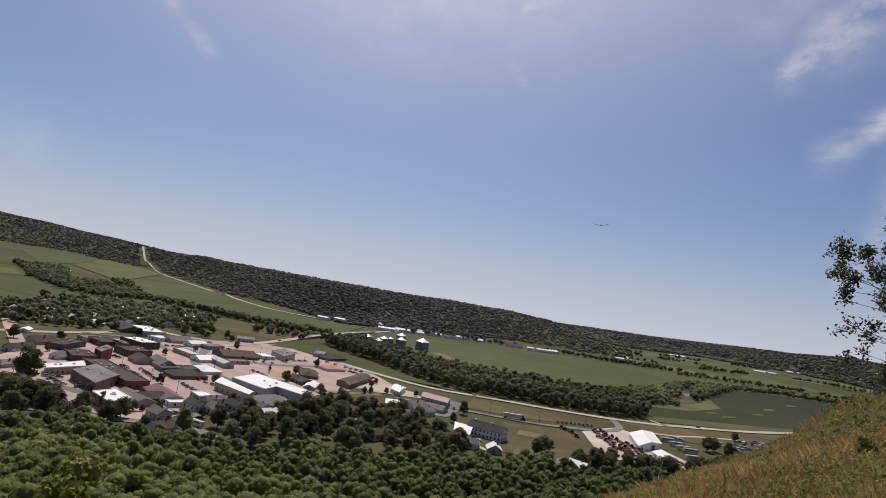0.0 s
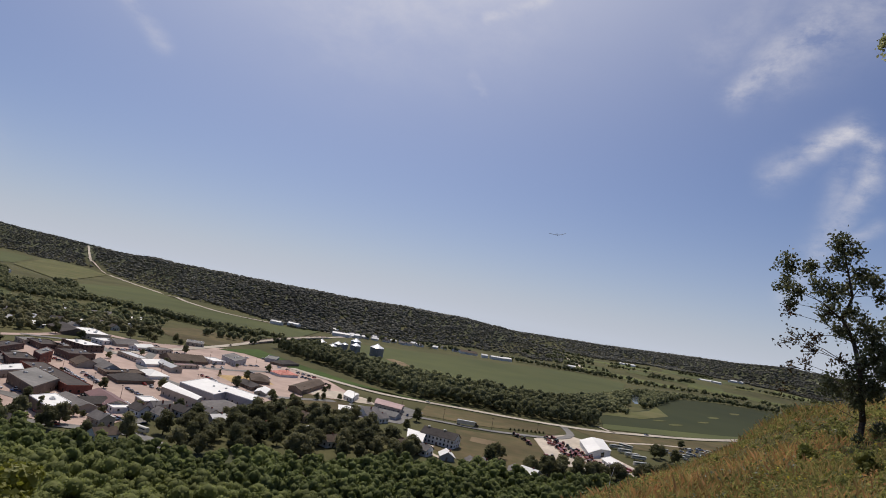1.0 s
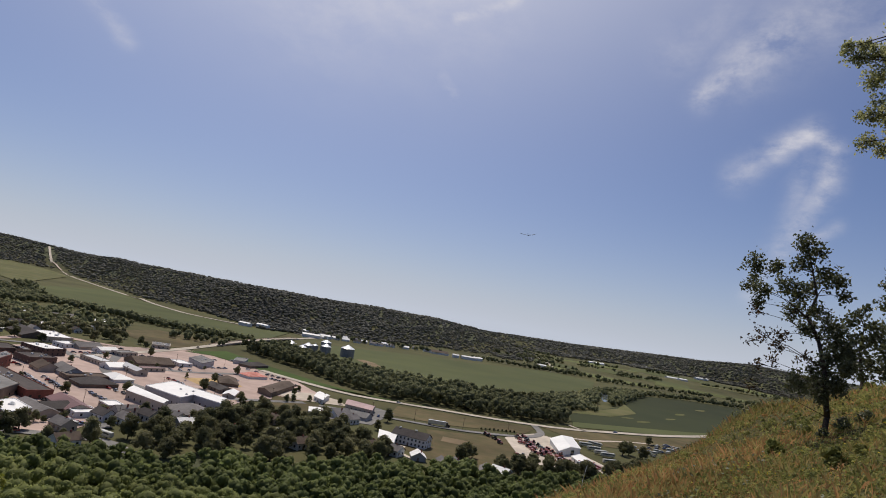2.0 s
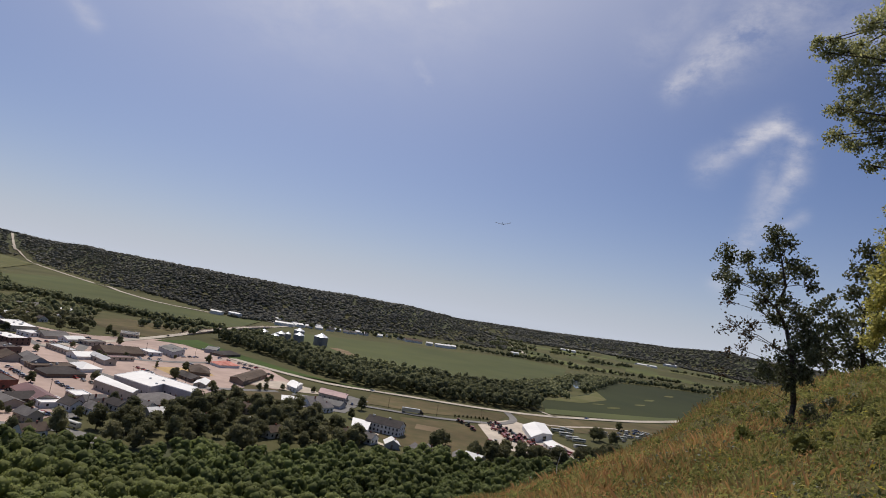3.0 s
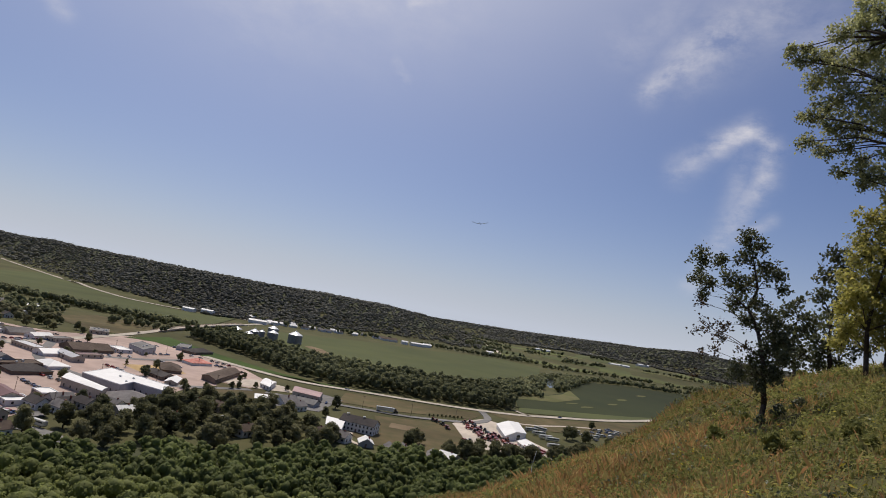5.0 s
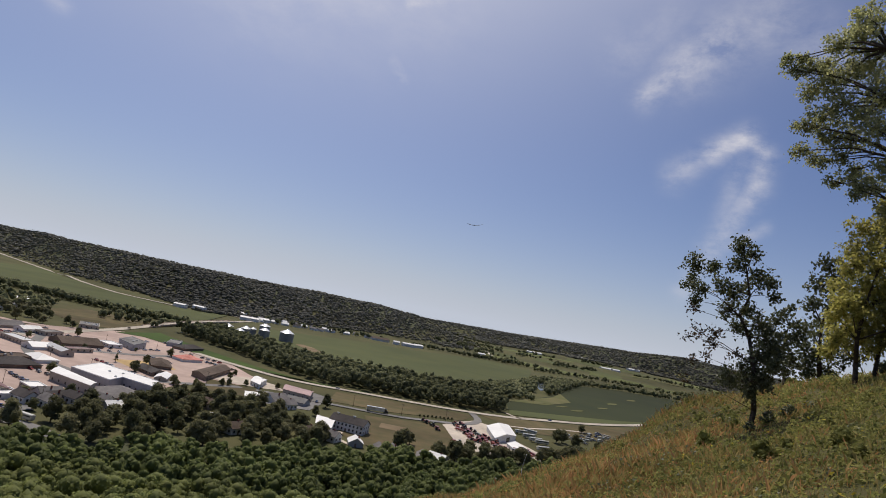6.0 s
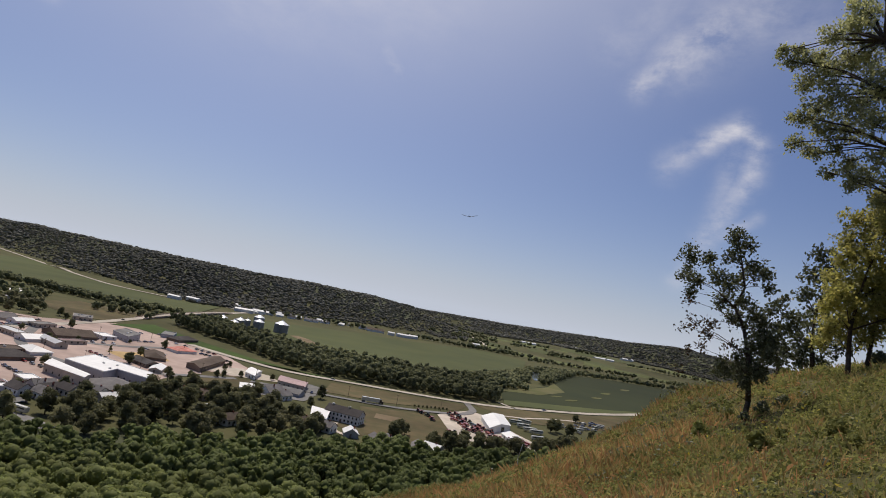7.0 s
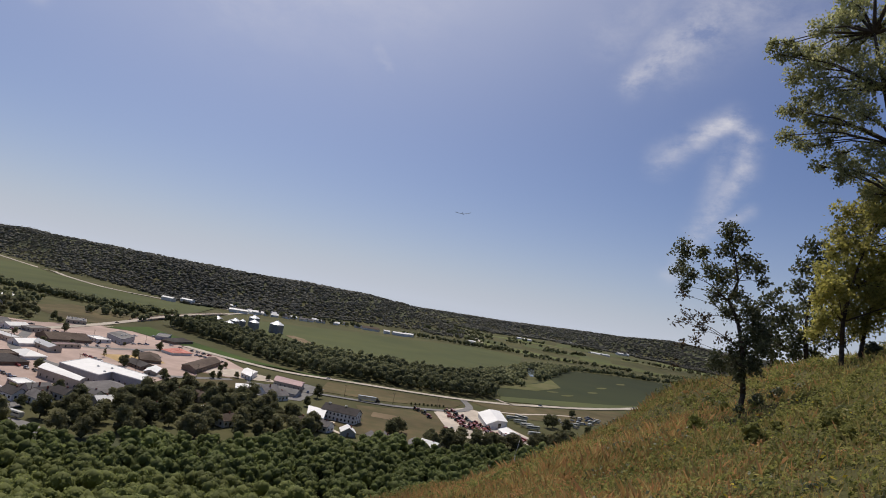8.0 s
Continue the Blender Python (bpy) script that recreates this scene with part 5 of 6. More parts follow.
# ---- the near hillside: grass and herbs ----
def sward():
    rs = np.random.RandomState(21)

    def places(n, rmin, rmax, az0, az1):
        r = np.sqrt(rs.uniform(rmin ** 2, rmax ** 2, n * 2))
        keep = rs.random_sample(len(r)) < np.clip(11.0 / r, 0.12, 1)
        r = r[keep][:n]
        a = np.radians(rs.uniform(az0, az1, len(r)))
        x, y = r * np.sin(a), r * np.cos(a)
        return x, y, ground_z(x, y), r

    def patchy(x, y, k):
        return np.sin(x * 0.55 * k + 1.7 * np.sin(y * 0.4 * k)) + np.sin(y * 0.62 * k + 1.3 * np.sin(x * 0.47 * k + 2))

    def blades(name, n, hi, wide, mat, label, want, az=(-35, 62)):
        x, y, z, r = places(n, 2.2, 47, *az)
        keep = want(x, y) + rs.normal(size=len(x)) * 0.7 > 0
        x, y, z, r = x[keep], y[keep], z[keep], r[keep]
        k = len(x)
        h = hi * rs.uniform(0.45, 1.2, k) * (0.8 + 0.25 * patchy(x, y, 1.6))
        a = rs.uniform(0, 6.28, k)
        w = wide * rs.uniform(0.6, 1.3, k) * (0.7 + r / 30)
        lean = rs.normal(size=(k, 2)) * 0.38 * h[:, None] + np.array([0.10, 0.02]) * h[:, None]
        c, s = np.cos(a) * w / 2, np.sin(a) * w / 2
        V = np.stack((np.stack((x - c, y - s, z - 0.04), 1), np.stack((x + c, y + s, z - 0.04), 1), np.stack((x + c * 0.7 + lean[:, 0] * 0.4, y + s * 0.7 + lean[:, 1] * 0.4, z + h * 0.6), 1), np.stack((x + lean[:, 0], y + lean[:, 1], z + h), 1)), 1).reshape(-1, 3)
        tagged(mesh_np(name, V, np.arange(4 * k).reshape(-1, 4), mat), label, "grass", kind="stuff")

    def herbs(name, n, size, hi, mat, label, want, az=(-35, 62)):
        x, y, z, r = places(n, 2.2, 47, *az)
        keep = want(x, y) + rs.normal(size=len(x)) * 0.6 > 0
        x, y, z, r = x[keep], y[keep], z[keep], r[keep]
        k = len(x)
        p = np.stack((x, y, z + hi * rs.random_sample(k) ** 0.7 * (0.75 + 0.35 * patchy(x, y, 2.3))), 1)
        nrm = rs.normal(size=(k, 3)) * 0.6 + np.array([0, 0, 0.8])
        nrm /= np.linalg.norm(nrm, axis=1)[:, None]
        t = np.cross(nrm, rs.normal(size=(k, 3)))
        t /= np.linalg.norm(t, axis=1)[:, None]
        b = np.cross(nrm, t)
        s = (size * rs.uniform(0.6, 1.4, k) * (0.75 + r / 35))[:, None]
        V = np.stack((p - t * s, p + b * s * 0.45, p + t * s - nrm * s * 0.3, p - b * s * 0.45), 1).reshape(-1, 3)
        tagged(mesh_np(name, V, np.arange(4 * k).reshape(-1, 4), mat), label, "herbs", kind="stuff")

    def clumps(name, n, leaves, size, mat, label, want, lo, hi):
        """Low rounded tufts of small leaves."""
        x, y, z, r = places(n, 2.2, 40, -35, 62)
        keep = want(x, y) + rs.normal(size=len(x)) * 0.6 > 0
        x, y, z, r = x[keep], y[keep], z[keep], r[keep]
        k = len(x)
        R = rs.uniform(lo, hi, k) * (0.8 + 0.3 * patchy(x, y, 1.9))
        R = np.maximum(R, lo * 0.5)
        d = rs.normal(size=(k, leaves, 3))
        d /= np.linalg.norm(d, axis=2)[:, :, None]
        d[:, :, 2] = np.abs(d[:, :, 2]) * 1.15
        p = (np.stack((x, y, z - 0.03), 1)[:, None] + d * (R[:, None] * rs.uniform(0.55, 1.1, (k, leaves)))[:, :, None]).reshape(-1, 3)
        nrm = d.reshape(-1, 3) + rs.normal(size=(k * leaves, 3)) * 0.5
        nrm /= np.linalg.norm(nrm, axis=1)[:, None]
        t = np.cross(nrm, rs.normal(size=nrm.shape))
        t /= np.linalg.norm(t, axis=1)[:, None]
        b = np.cross(nrm, t)
        s = (size * rs.uniform(0.6, 1.4, k * leaves) * np.repeat(0.7 + r / 28, leaves))[:, None]
        V = np.stack((p - t * s, p + b * s * 0.55, p + t * s - nrm * s * 0.25, p - b * s * 0.55), 1).reshape(-1, 3)
        tagged(mesh_np(name, V, np.arange(4 * len(p)).reshape(-1, 4), mat), label, "herbs", kind="stuff")

    # greener to the right, rusty along the crest towards the valley
    def side(x, y):
        return (np.degrees(np.arctan2(x, y)) - 33) / 12

    blades("dry_grass", 150000, 0.27, 0.0085, BLADES, "dry yellow hillside grass", lambda x, y: 0.35 + 0.4 * patchy(x, y, 1.0) - 0.5 * side(x, y))
    blades("rust_grass", 120000, 0.30, 0.008, BLADES_RUST, "rust-brown seeding grass on the slope", lambda x, y: 0.3 * patchy(x, y, 0.8) - 0.9 * side(x, y) + 0.1)
    herbs("meadow_herbs", 150000, 0.024, 0.34, FORBS, "green weeds and herbs in the grass", lambda x, y: 0.5 + 0.5 * patchy(x + 9, y, 1.1) + 0.4 * side(x, y))
    clumps("weed_tufts", 9000, 34, 0.030, FORBS, "rounded tufts of green weeds on the slope", lambda x, y: 0.4 + 0.5 * patchy(x + 4, y, 1.2) + 0.5 * side(x, y), 0.10, 0.34)
    clumps("rust_tufts", 5000, 30, 0.024, BLADES_RUST, "rust-brown seeding tufts along the brow", lambda x, y: 0.4 * patchy(x, y + 7, 0.9) - 0.8 * side(x, y) + 0.2, 0.08, 0.26)
    clumps("dark_tufts", 1600, 40, 0.032, LEAF_OAK_DARK, "dark leafy weeds in the grass", lambda x, y: patchy(x + 2, y + 3, 1.3) + 0.6 * side(x, y) - 0.6, 0.14, 0.36)
    herbs("yellow_flowers", 9000, 0.026, 0.5, FLOWERS, "scattered yellow flower heads", lambda x, y: patchy(x, y + 5, 1.4) - 0.9)


sward()
dead = bmesh.new()
sx, sy = 9.3, 22.6
tube(dead, (0, 0, -0.1), (-0.05, 0, 0.6), 0.02, 0.015, 5)
tube(dead, (-0.05, 0, 0.6), (0.04, 0, 1.15), 0.015, 0.006, 5)
stick = part("dead_stalk", dead, ROOFS["metal_roof"])
stick.location = (sx, sy, gz(sx, sy))
tagged(stick, "pale bare dead stalk standing in the grass", "stalk")


# ---- more houses ----
rt = np.random.RandomState(33)
LEFT = [(-430, 560), (-340, 470), (-290, 420), (-275, 350), (-240, 320), (-330, 330), (-480, 480), (-520, 700), (-420, 860), (-260, 800), (-300, 700), (-340, 620)]
for i, (x, y) in enumerate(scatter(LEFT, 38, 44)):
    building("house", x, y, rt.uniform(9, 14), rt.uniform(8, 11), 5.5, rt.choice([-40, 50, -35, 10]), "gable", rt.choice(["gray_shingle", "white_roof", "dark_shingle", "brown_shingle", "metal_roof"]), rt.choice(["white", "tan", "gray"]))
for x, y, c in ((-95, 398, "gray_shingle"), (-115, 376, "gray_shingle"), (-108, 392, "dark_shingle"), (-128, 378, "dark_shingle"), (-80, 405, "brown_shingle"), (-56, 434, "maroon_roof"), (-43, 436, "brown_shingle"), (-60, 386, "gray_shingle"), (-20, 380, "brown_shingle"), (22, 400, "brown_shingle"), (36, 398, "gray_shingle"), (-135, 345, "gray_shingle"), (-122, 318, "brown_shingle"), (-160, 312, "dark_shingle"), (-86, 385, "white_roof"), (-35, 393, "white_roof"), (-15, 470, "gray_shingle"), (8, 476, "gray_shingle"), (70, 371, "gray_shingle"), (100, 380, "white_roof")):
    building("house", x, y, 11, 8.5, 5.5, rt.choice([-40, 50, -35]), "gable", c, rt.choice(["white", "tan", "gray", "brown"]))
for i, (x, y) in enumerate(scatter([(-125, 1285), (-30, 1315), (190, 1440), (170, 1470), (20, 1400), (-120, 1330)], 27, 45)):
    building("house", x, y, rt.uniform(9, 15), 9, 5.5, rt.uniform(-40, 40), "gable", rt.choice(["gray_shingle", "white_roof", "dark_shingle"]), "white", detail=False)
for x, y, w, d, r, c in ((-85, 1275, 34, 12, 10, "white_roof"), (-60, 1310, 20, 14, 20, "white_roof"), (-180, 1285, 26, 10, -30, "white_roof"), (-215, 1290, 26, 10, -30, "white_roof"), (255, 1405, 34, 11, 12, "white_roof"), (280, 1425, 20, 12, 12, "white_roof"), (225, 1400, 14, 12, 0, "metal_roof"), (880, 2230, 40, 16, 20, "white_roof"), (905, 2260, 24, 14, 60, "white_roof"), (845, 2215, 18, 12, 0, "white_roof"), (1060, 2025, 50, 16, 10, "white_roof"), (1085, 2005, 30, 14, 10, "white_roof"),
                         (1285, 2260, 34, 14, 20, "white_roof"), (1320, 2270, 30, 14, 50, "white_roof"), (1220, 2580, 34, 14, 0, "white_roof"), (1180, 2560, 26, 14, 30, "brown_shingle"), (470, 1560, 20, 12, 10, "white_roof"), (-820, 1420, 20, 12, 0, "white_roof"), (190, 1420, 40, 20, 10, "brown_shingle")):
    building("barn", x, y, w, d, 7, r, "gable", c, "white", detail=False)


# ---- trees of the town ----
rt = np.random.RandomState(34)
FOOT = []
bpy.context.view_layer.update()
for o in bpy.data.objects:
    if o.name.startswith("wall") and o.parent is not None:
        FOOT.append((o.parent.matrix_world.inverted(), o.dimensions.x / 2, o.dimensions.y / 2))


def open_ground(x, y, margin):
    """Whether a place lies clear of every building."""
    for m, hx, hy in FOOT:
        q = m @ Vector((x, y, 0))
        if abs(q.x) < hx + margin and abs(q.y) < hy + margin:
            return False
    return True


def town_tree(key, x, y, scale, label, group):
    margin = 2.6 * scale
    for dx, dy in ((0, 0), (4, -3), (-4, 3), (6, 5), (-6, -5), (9, -8), (-9, 8)):
        if open_ground(x + dx, y + dy, margin):
            return tree(key, x + dx, y + dy, scale, label, group, rt.uniform(0, 360))


DARK = "dark green broadleaf tree among the town's houses"
for x, y, s in ((-230, 380, 2.0), (-246, 372, 1.3), (-162, 322, 1.3), (-150, 334, 1.15), (-103, 345, 1.25), (-97, 381, 1.3), (-88, 342, 1.1), (-73, 370, 1.2), (-60, 362, 1.3), (-46, 398, 1.3), (-33, 416, 1.35), (-22, 402, 1.3), (-14, 410, 1.35), (6, 407, 1.3), (15, 415, 1.1), (37, 503, 1.05), (84, 414, 1.3), (79, 404, 1.2), (90, 420, 0.9), (236, 516, 1.3), (244, 522, 1.2), (252, 512, 1.2), (266, 500, 1.0), (295, 592, 0.9),
                (-108, 521, 1.0), (-103, 627, 0.8), (28, 465, 0.8), (-172, 432, 0.8), (-160, 318, 1.0), (-185, 330, 1.2), (-200, 345, 1.2), (-205, 333, 1.1), (-218, 320, 1.2), (-235, 340, 1.2), (-187, 372, 0.7), (-178, 375, 0.6), (-152, 352, 0.6), (-195, 395, 0.5), (-120, 398, 0.8), (-75, 495, 0.8), (-60, 500, 0.6), (-10, 500, 0.5), (-150, 321, 1.2), (-114, 326, 1.3), (-89, 324, 1.2), (-61, 396, 1.3), (-181, 324, 1.2), (-163, 303, 1.2), (-190, 308, 1.2), (-127, 316, 0.8), (-128, 330, 0.5), (-118, 362, 0.7), (-126, 392, 0.7), (-142, 362, 0.6), (-88, 398, 0.9), (-80, 412, 0.9)):
    town_tree("town", x, y, s * 0.92, DARK, "town trees")
for x, y in ((-44, 523), (-39, 528), (-27, 541), (-2, 551), (-51, 570), (-40, 583)):
    town_tree("town", x, y, 0.55, "small round lawn tree beside the road", "round lawn trees")
for x, y, s in ((-129, 549, 0.7), (-72, 480, 0.9), (-66, 455, 1.0), (-166, 345, 0.9)):
    tree("cone", x, y, s, "dark pointed conifer in the town", "conifers", rt.uniform(0, 360))
BELT = [(-96, 330), (-84, 312), (-40, 338), (30, 372), (36, 390), (18, 424), (-5, 462), (-40, 470), (-62, 448), (-70, 420), (-92, 380)]
for x, y in scatter(BELT, 9.5, 41):
    if rt.random_sample() < 0.62:
        town_tree("town", x, y, rt.uniform(0.75, 1.25), DARK, "town trees")
for x, y in scatter([(-265, 330), (-200, 312), (-165, 308), (-170, 332), (-200, 345), (-222, 350), (-250, 366)], 10, 47):
    town_tree("town", x, y, rt.uniform(0.8, 1.3), DARK, "town trees")
for x, y in scatter([(95, 385), (130, 392), (175, 412), (225, 440), (240, 480), (225, 470), (190, 430), (140, 415), (100, 402)], 8.5, 42):
    town_tree("town", x, y, rt.uniform(0.7, 1.15), "dark tree behind the machine yard", "town trees")
wood_mass("street_trees", [s for s in scatter(LEFT, 10.5, 43) if rt.random_sample() < 0.9 and open_ground(s[0], s[1], 2.0)], LEAF_TOWN, "dark trees between the outlying houses", 15, clumps=130, size=1.1, width=10, height=9.5)
for x, y, s in ((-326, 512, 1.1), (-305, 540, 0.8), (-263, 700, 1.0), (-250, 715, 0.9), (-240, 705, 0.8), (-228, 735, 0.9), (-262, 735, 1.0), (-297, 698, 1.0), (-265, 734, 1.0), (-254, 761, 0.9), (-215, 712, 0.7), (-268, 590, 0.6), (-310, 640, 1.1), (-286, 640, 0.8)):
    town_tree("town", x, y, s, DARK, "town trees")
GAPS = [(-285, 430), (-296, 570), (-268, 640), (-235, 680), (-190, 700), (-150, 700), (-110, 620), (-60, 560), (-70, 480), (-100, 420), (-140, 345), (-200, 330), (-250, 372)]
for x, y in scatter(GAPS, 15, 46):
    if rt.random_sample() < 0.07:
        town_tree("town", x, y, rt.uniform(0.35, 0.8), "small street tree among the paved lots", "town trees")
for i in range(9):
    tree("town", 118 + i * 3.9, 533 + i * 1.4, 0.22, "clipped dark shrub in a row by the lane", "row of shrubs", 40 * i)



# ---- grain bins ----
def grain_bin(x, y, r, h):
    b = empty("grain_bin", x, y, gz(x, y))
    tagged(b, "galvanised steel grain bin, conical roof whitened for sheen, wall darkened for shade", "grain bin", "grain bins")
    bm = bmesh.new()
    n, k = 40, int(h / 1.1)
    ring = []
    for j in range(k + 1):
        for dz, rr in ((0.0, r), (0.35, r + 0.06)):
            ring.append([bm.verts.new((math.cos(2 * math.pi * i / n) * rr, math.sin(2 * math.pi * i / n) * rr, h * j / k * 0.97 + dz - 0.3)) for i in range(n)])
    for a, c in zip(ring, ring[1:]):
        for i in range(n):
            bm.faces.new((a[i], a[(i + 1) % n], c[(i + 1) % n], c[i]))
    part("wall", bm, BIN_WALL, b)
    bm = bmesh.new()
    tube(bm, (0, 0, h), (0, 0, h + r * 0.52), r + 0.3, 0.9, n)
    for f in bm.faces:
        f.smooth = False
    part("roof", bm, BIN_ROOF, b)
    bm = bmesh.new()
    tube(bm, (0, 0, h + r * 0.5), (0, 0, h + r * 0.52 + 1.0), 1.0, 0.8, 12)
    part("cap", bm, GALV, b)
    bm = bmesh.new()
    for s in (-0.25, 0.25):
        tube(bm, (s, -r - 0.15, 0), (s, -r - 0.15, h), 0.05, 0.05, 4)
    for j in range(int(h / 0.6)):
        tube(bm, (-0.25, -r - 0.15, 0.4 + j * 0.6), (0.25, -r - 0.15, 0.4 + j * 0.6), 0.03, 0.03, 4)
    part("ladder", bm, STEEL, b)


for x, y, r, h in ((-7, 985, 10.5, 13.2), (-39, 965, 7.5, 12.5), (-42, 1015, 8, 15), (-55, 960, 4.5, 12), (-66, 975, 7, 9.5), (-72, 950, 6, 7.5), (-92, 985, 7.5, 7.5)):
    grain_bin(x, y, r, h)
leg = empty("grain_elevator", -42, 972, 0)
tagged(leg, "tall steel grain elevator leg between the bins", "elevator")
bm = bmesh.new()
for u, v in ((-1.2, -1.2), (1.2, -1.2), (1.2, 1.2), (-1.2, 1.2)):
    tube(bm, (u, v, -0.2), (u, v, 24), 0.14, 0.14, 5)
for z in range(0, 24, 3):
    tube(bm, (-1.2, -1.2, z), (1.2, -1.2, z + 3), 0.07, 0.07, 4)
    tube(bm, (1.2, 1.2, z), (1.2, -1.2, z + 3), 0.07, 0.07, 4)
part("tower", bm, STEEL, leg)
part("head", box(bmesh.new(), -1.3, -1.3, 24, 1.3, 1.3, 27), GALV, leg)
for x, y in ((8, 12), (-14, 5)):
    bm = bmesh.new()
    tube(bm, (0, 0, 25), (x, y, 20), 0.25, 0.25, 6)
    part("spout", bm, GALV, leg)

# ---- bridge ----
br = empty("bridge", 0, 0, 0)
tagged(br, "pale concrete road bridge over the tree-lined river", "bridge")
A, B = Vector((-174, 840, 0.6)), Vector((-100, 1180, 0.6))
along = (B - A).normalized()
across = Vector((along.y, -along.x, 0))
bm = bmesh.new()
rows = []
for i in range(13):
    p = A.lerp(B, i / 12) + Vector((0, 0, 2.6 * math.sin(math.pi * i / 12) ** 0.6))
    rows.append([bm.verts.new(q) for q in (p - across * 5.5, p + across * 5.5, p + across * 5.5 - Vector((0, 0, 1.1)), p - across * 5.5 - Vector((0, 0, 1.1)))])
for a, c in zip(rows, rows[1:]):
    for i in range(4):
        bm.faces.new((a[i], a[(i + 1) % 4], c[(i + 1) % 4], c[i]))
bmesh.ops.recalc_face_normals(bm, faces=bm.faces[:])
part("deck", bm, ROADTOP, br)
for side in (-1, 1):
    last = None
    for i in range(13):
        p = A.lerp(B, i / 12) + Vector((0, 0, 2.6 * math.sin(math.pi * i / 12) ** 0.6)) + across * 5.3 * side
        if last is not None:
            part("railing", tube(bmesh.new(), last + Vector((0, 0, 0.5)), p + Vector((0, 0, 0.5)), 0.42, 0.42, 6), CONCRETE, br)
        last = p
for i in range(2, 11, 2):
    p = A.lerp(B, i / 12)
    bm = bmesh.new()
    tube(bm, p + across * 3 - Vector((0, 0, 1)), p + across * 3 + Vector((0, 0, 1.6)), 0.6, 0.6, 8)
    tube(bm, p - across * 3 - Vector((0, 0, 1)), p - across * 3 + Vector((0, 0, 1.6)), 0.6, 0.6, 8)
    part("pier", bm, CONCRETE, br)
road("road", [(-100, 1180), (-85, 1240), (-72, 1290), (-60, 1310)], 10, ROADTOP, 0.7, "pale road beyond the bridge")


# ---- vehicles ----
def paint(name, c):
    return material(name, c, tuple(v * 0.9 for v in c), 1.0, 0.35, mottle=0.05, coat=0.5)


PAINTS = [("white", paint("white car paint", (0.75, 0.75, 0.74))), ("black", paint("black car paint", (0.02, 0.02, 0.022))), ("silver", paint("silver car paint", (0.45, 0.46, 0.47))), ("red", paint("red car paint", (0.35, 0.03, 0.025))), ("blue", paint("blue car paint", (0.04, 0.08, 0.2))), ("grey", paint("grey car paint", (0.14, 0.14, 0.15)))]


def wheel(parent, x, y, r, w):
    bm = bmesh.new()
    tube(bm, (x, y - w / 2, r), (x, y + w / 2, r), r, r, 12)
    ob = part("wheel", bm, TYRE, parent)
    bm = bmesh.new()
    tube(bm, (x, y - w / 2 - 0.01, r), (x, y + w / 2 + 0.01, r), r * 0.55, r * 0.55, 8)
    part("rim", bm, STEEL, ob)


def prism(bm, outline, w):
    """A side outline (x, z) drawn out to the width w, narrower at the top."""
    zs = [p[1] for p in outline]
    lo, hi = min(zs), max(zs)
    a = [bm.verts.new((x, -w / 2 * (1 - 0.12 * (z - lo) / (hi - lo)), z)) for x, z in outline]
    b = [bm.verts.new((x, w / 2 * (1 - 0.12 * (z - lo) / (hi - lo)), z)) for x, z in outline]
    bm.faces.new(a)
    bm.faces.new(b[::-1])
    for i in range(len(a)):
        j = (i + 1) % len(a)
        bm.faces.new((a[j], a[i], b[i], b[j]))
    bmesh.ops.recalc_face_normals(bm, faces=bm.faces[:])
    return bm


def make_car(colour, mat, pickup):
    c = empty("pickup_truck" if pickup else "car", 0, 0, 0)
    tagged(c, "parked %s %s on the pale paving" % (colour, "pickup truck" if pickup else "car"), "truck" if pickup else "car", "parked cars")
    L = 2.7 if pickup else 2.3
    part("body", prism(bmesh.new(), [(-L, 0.35), (L, 0.35), (L, 0.8), (L - 0.2, 0.98), (0.9, 1.02), (-L, 0.98)], 1.85), mat, c)
    part("cabin", prism(bmesh.new(), [(0.95, 1.0), (0.25, 1.55), (-0.7 if pickup else -1.3, 1.58), (-0.95 if pickup else -2.0, 1.0)], 1.65), GLASS, c)
    part("roof", box(bmesh.new(), -0.75 if pickup else -1.35, -0.68, 1.55, 0.3, 0.68, 1.64), mat, c)
    for x in (-L + 0.85, L - 0.85):
        for y in (-0.85, 0.85):
            wheel(c, x, y, 0.34, 0.22)
    return c


stock = [make_car(n, m, i % 3 == 1) for i, (n, m) in enumerate(PAINTS)]
spots_left = list(stock)


def park(x, y, rot, i):
    z = max(0.0, gz(x, y)) + 0.42
    src = stock[i % len(stock)]
    if src in spots_left:
        spots_left.remove(src)
        src.matrix_basis = pose(x, y, z, 0, 0, rot)
    else:
        copy_thing(src, pose(x, y, z, 0, 0, rot))


def parked_row(x0, y0, x1, y1, n, rot, seed):
    rs = random.Random(seed)
    for i in range(n):
        if rs.random() < 0.85:
            u = i / max(1, n - 1)
            park(x0 + (x1 - x0) * u + rs.uniform(-0.3, 0.3), y0 + (y1 - y0) * u + rs.uniform(-0.4, 0.4), rot + rs.uniform(-4, 4), rs.randrange(60))


parked_row(-216, 470, -186, 436, 12, 15, 1)
parked_row(-208, 476, -180, 443, 10, 15, 2)
parked_row(-222, 392, -210, 384, 3, 50, 3)
parked_row(-205, 398, -200, 384, 4, 20, 4)
parked_row(-240, 600, -205, 640, 9, 30, 5)
parked_row(-232, 606, -196, 645, 9, 30, 6)
parked_row(-255, 640, -225, 670, 8, 30, 7)
parked_row(-145, 365, -128, 358, 6, 70, 8)
parked_row(-128, 640, -100, 668, 7, 40, 9)
parked_row(-70, 628, -45, 610, 7, 60, 10)
parked_row(-90, 660, -60, 640, 6, 50, 11)
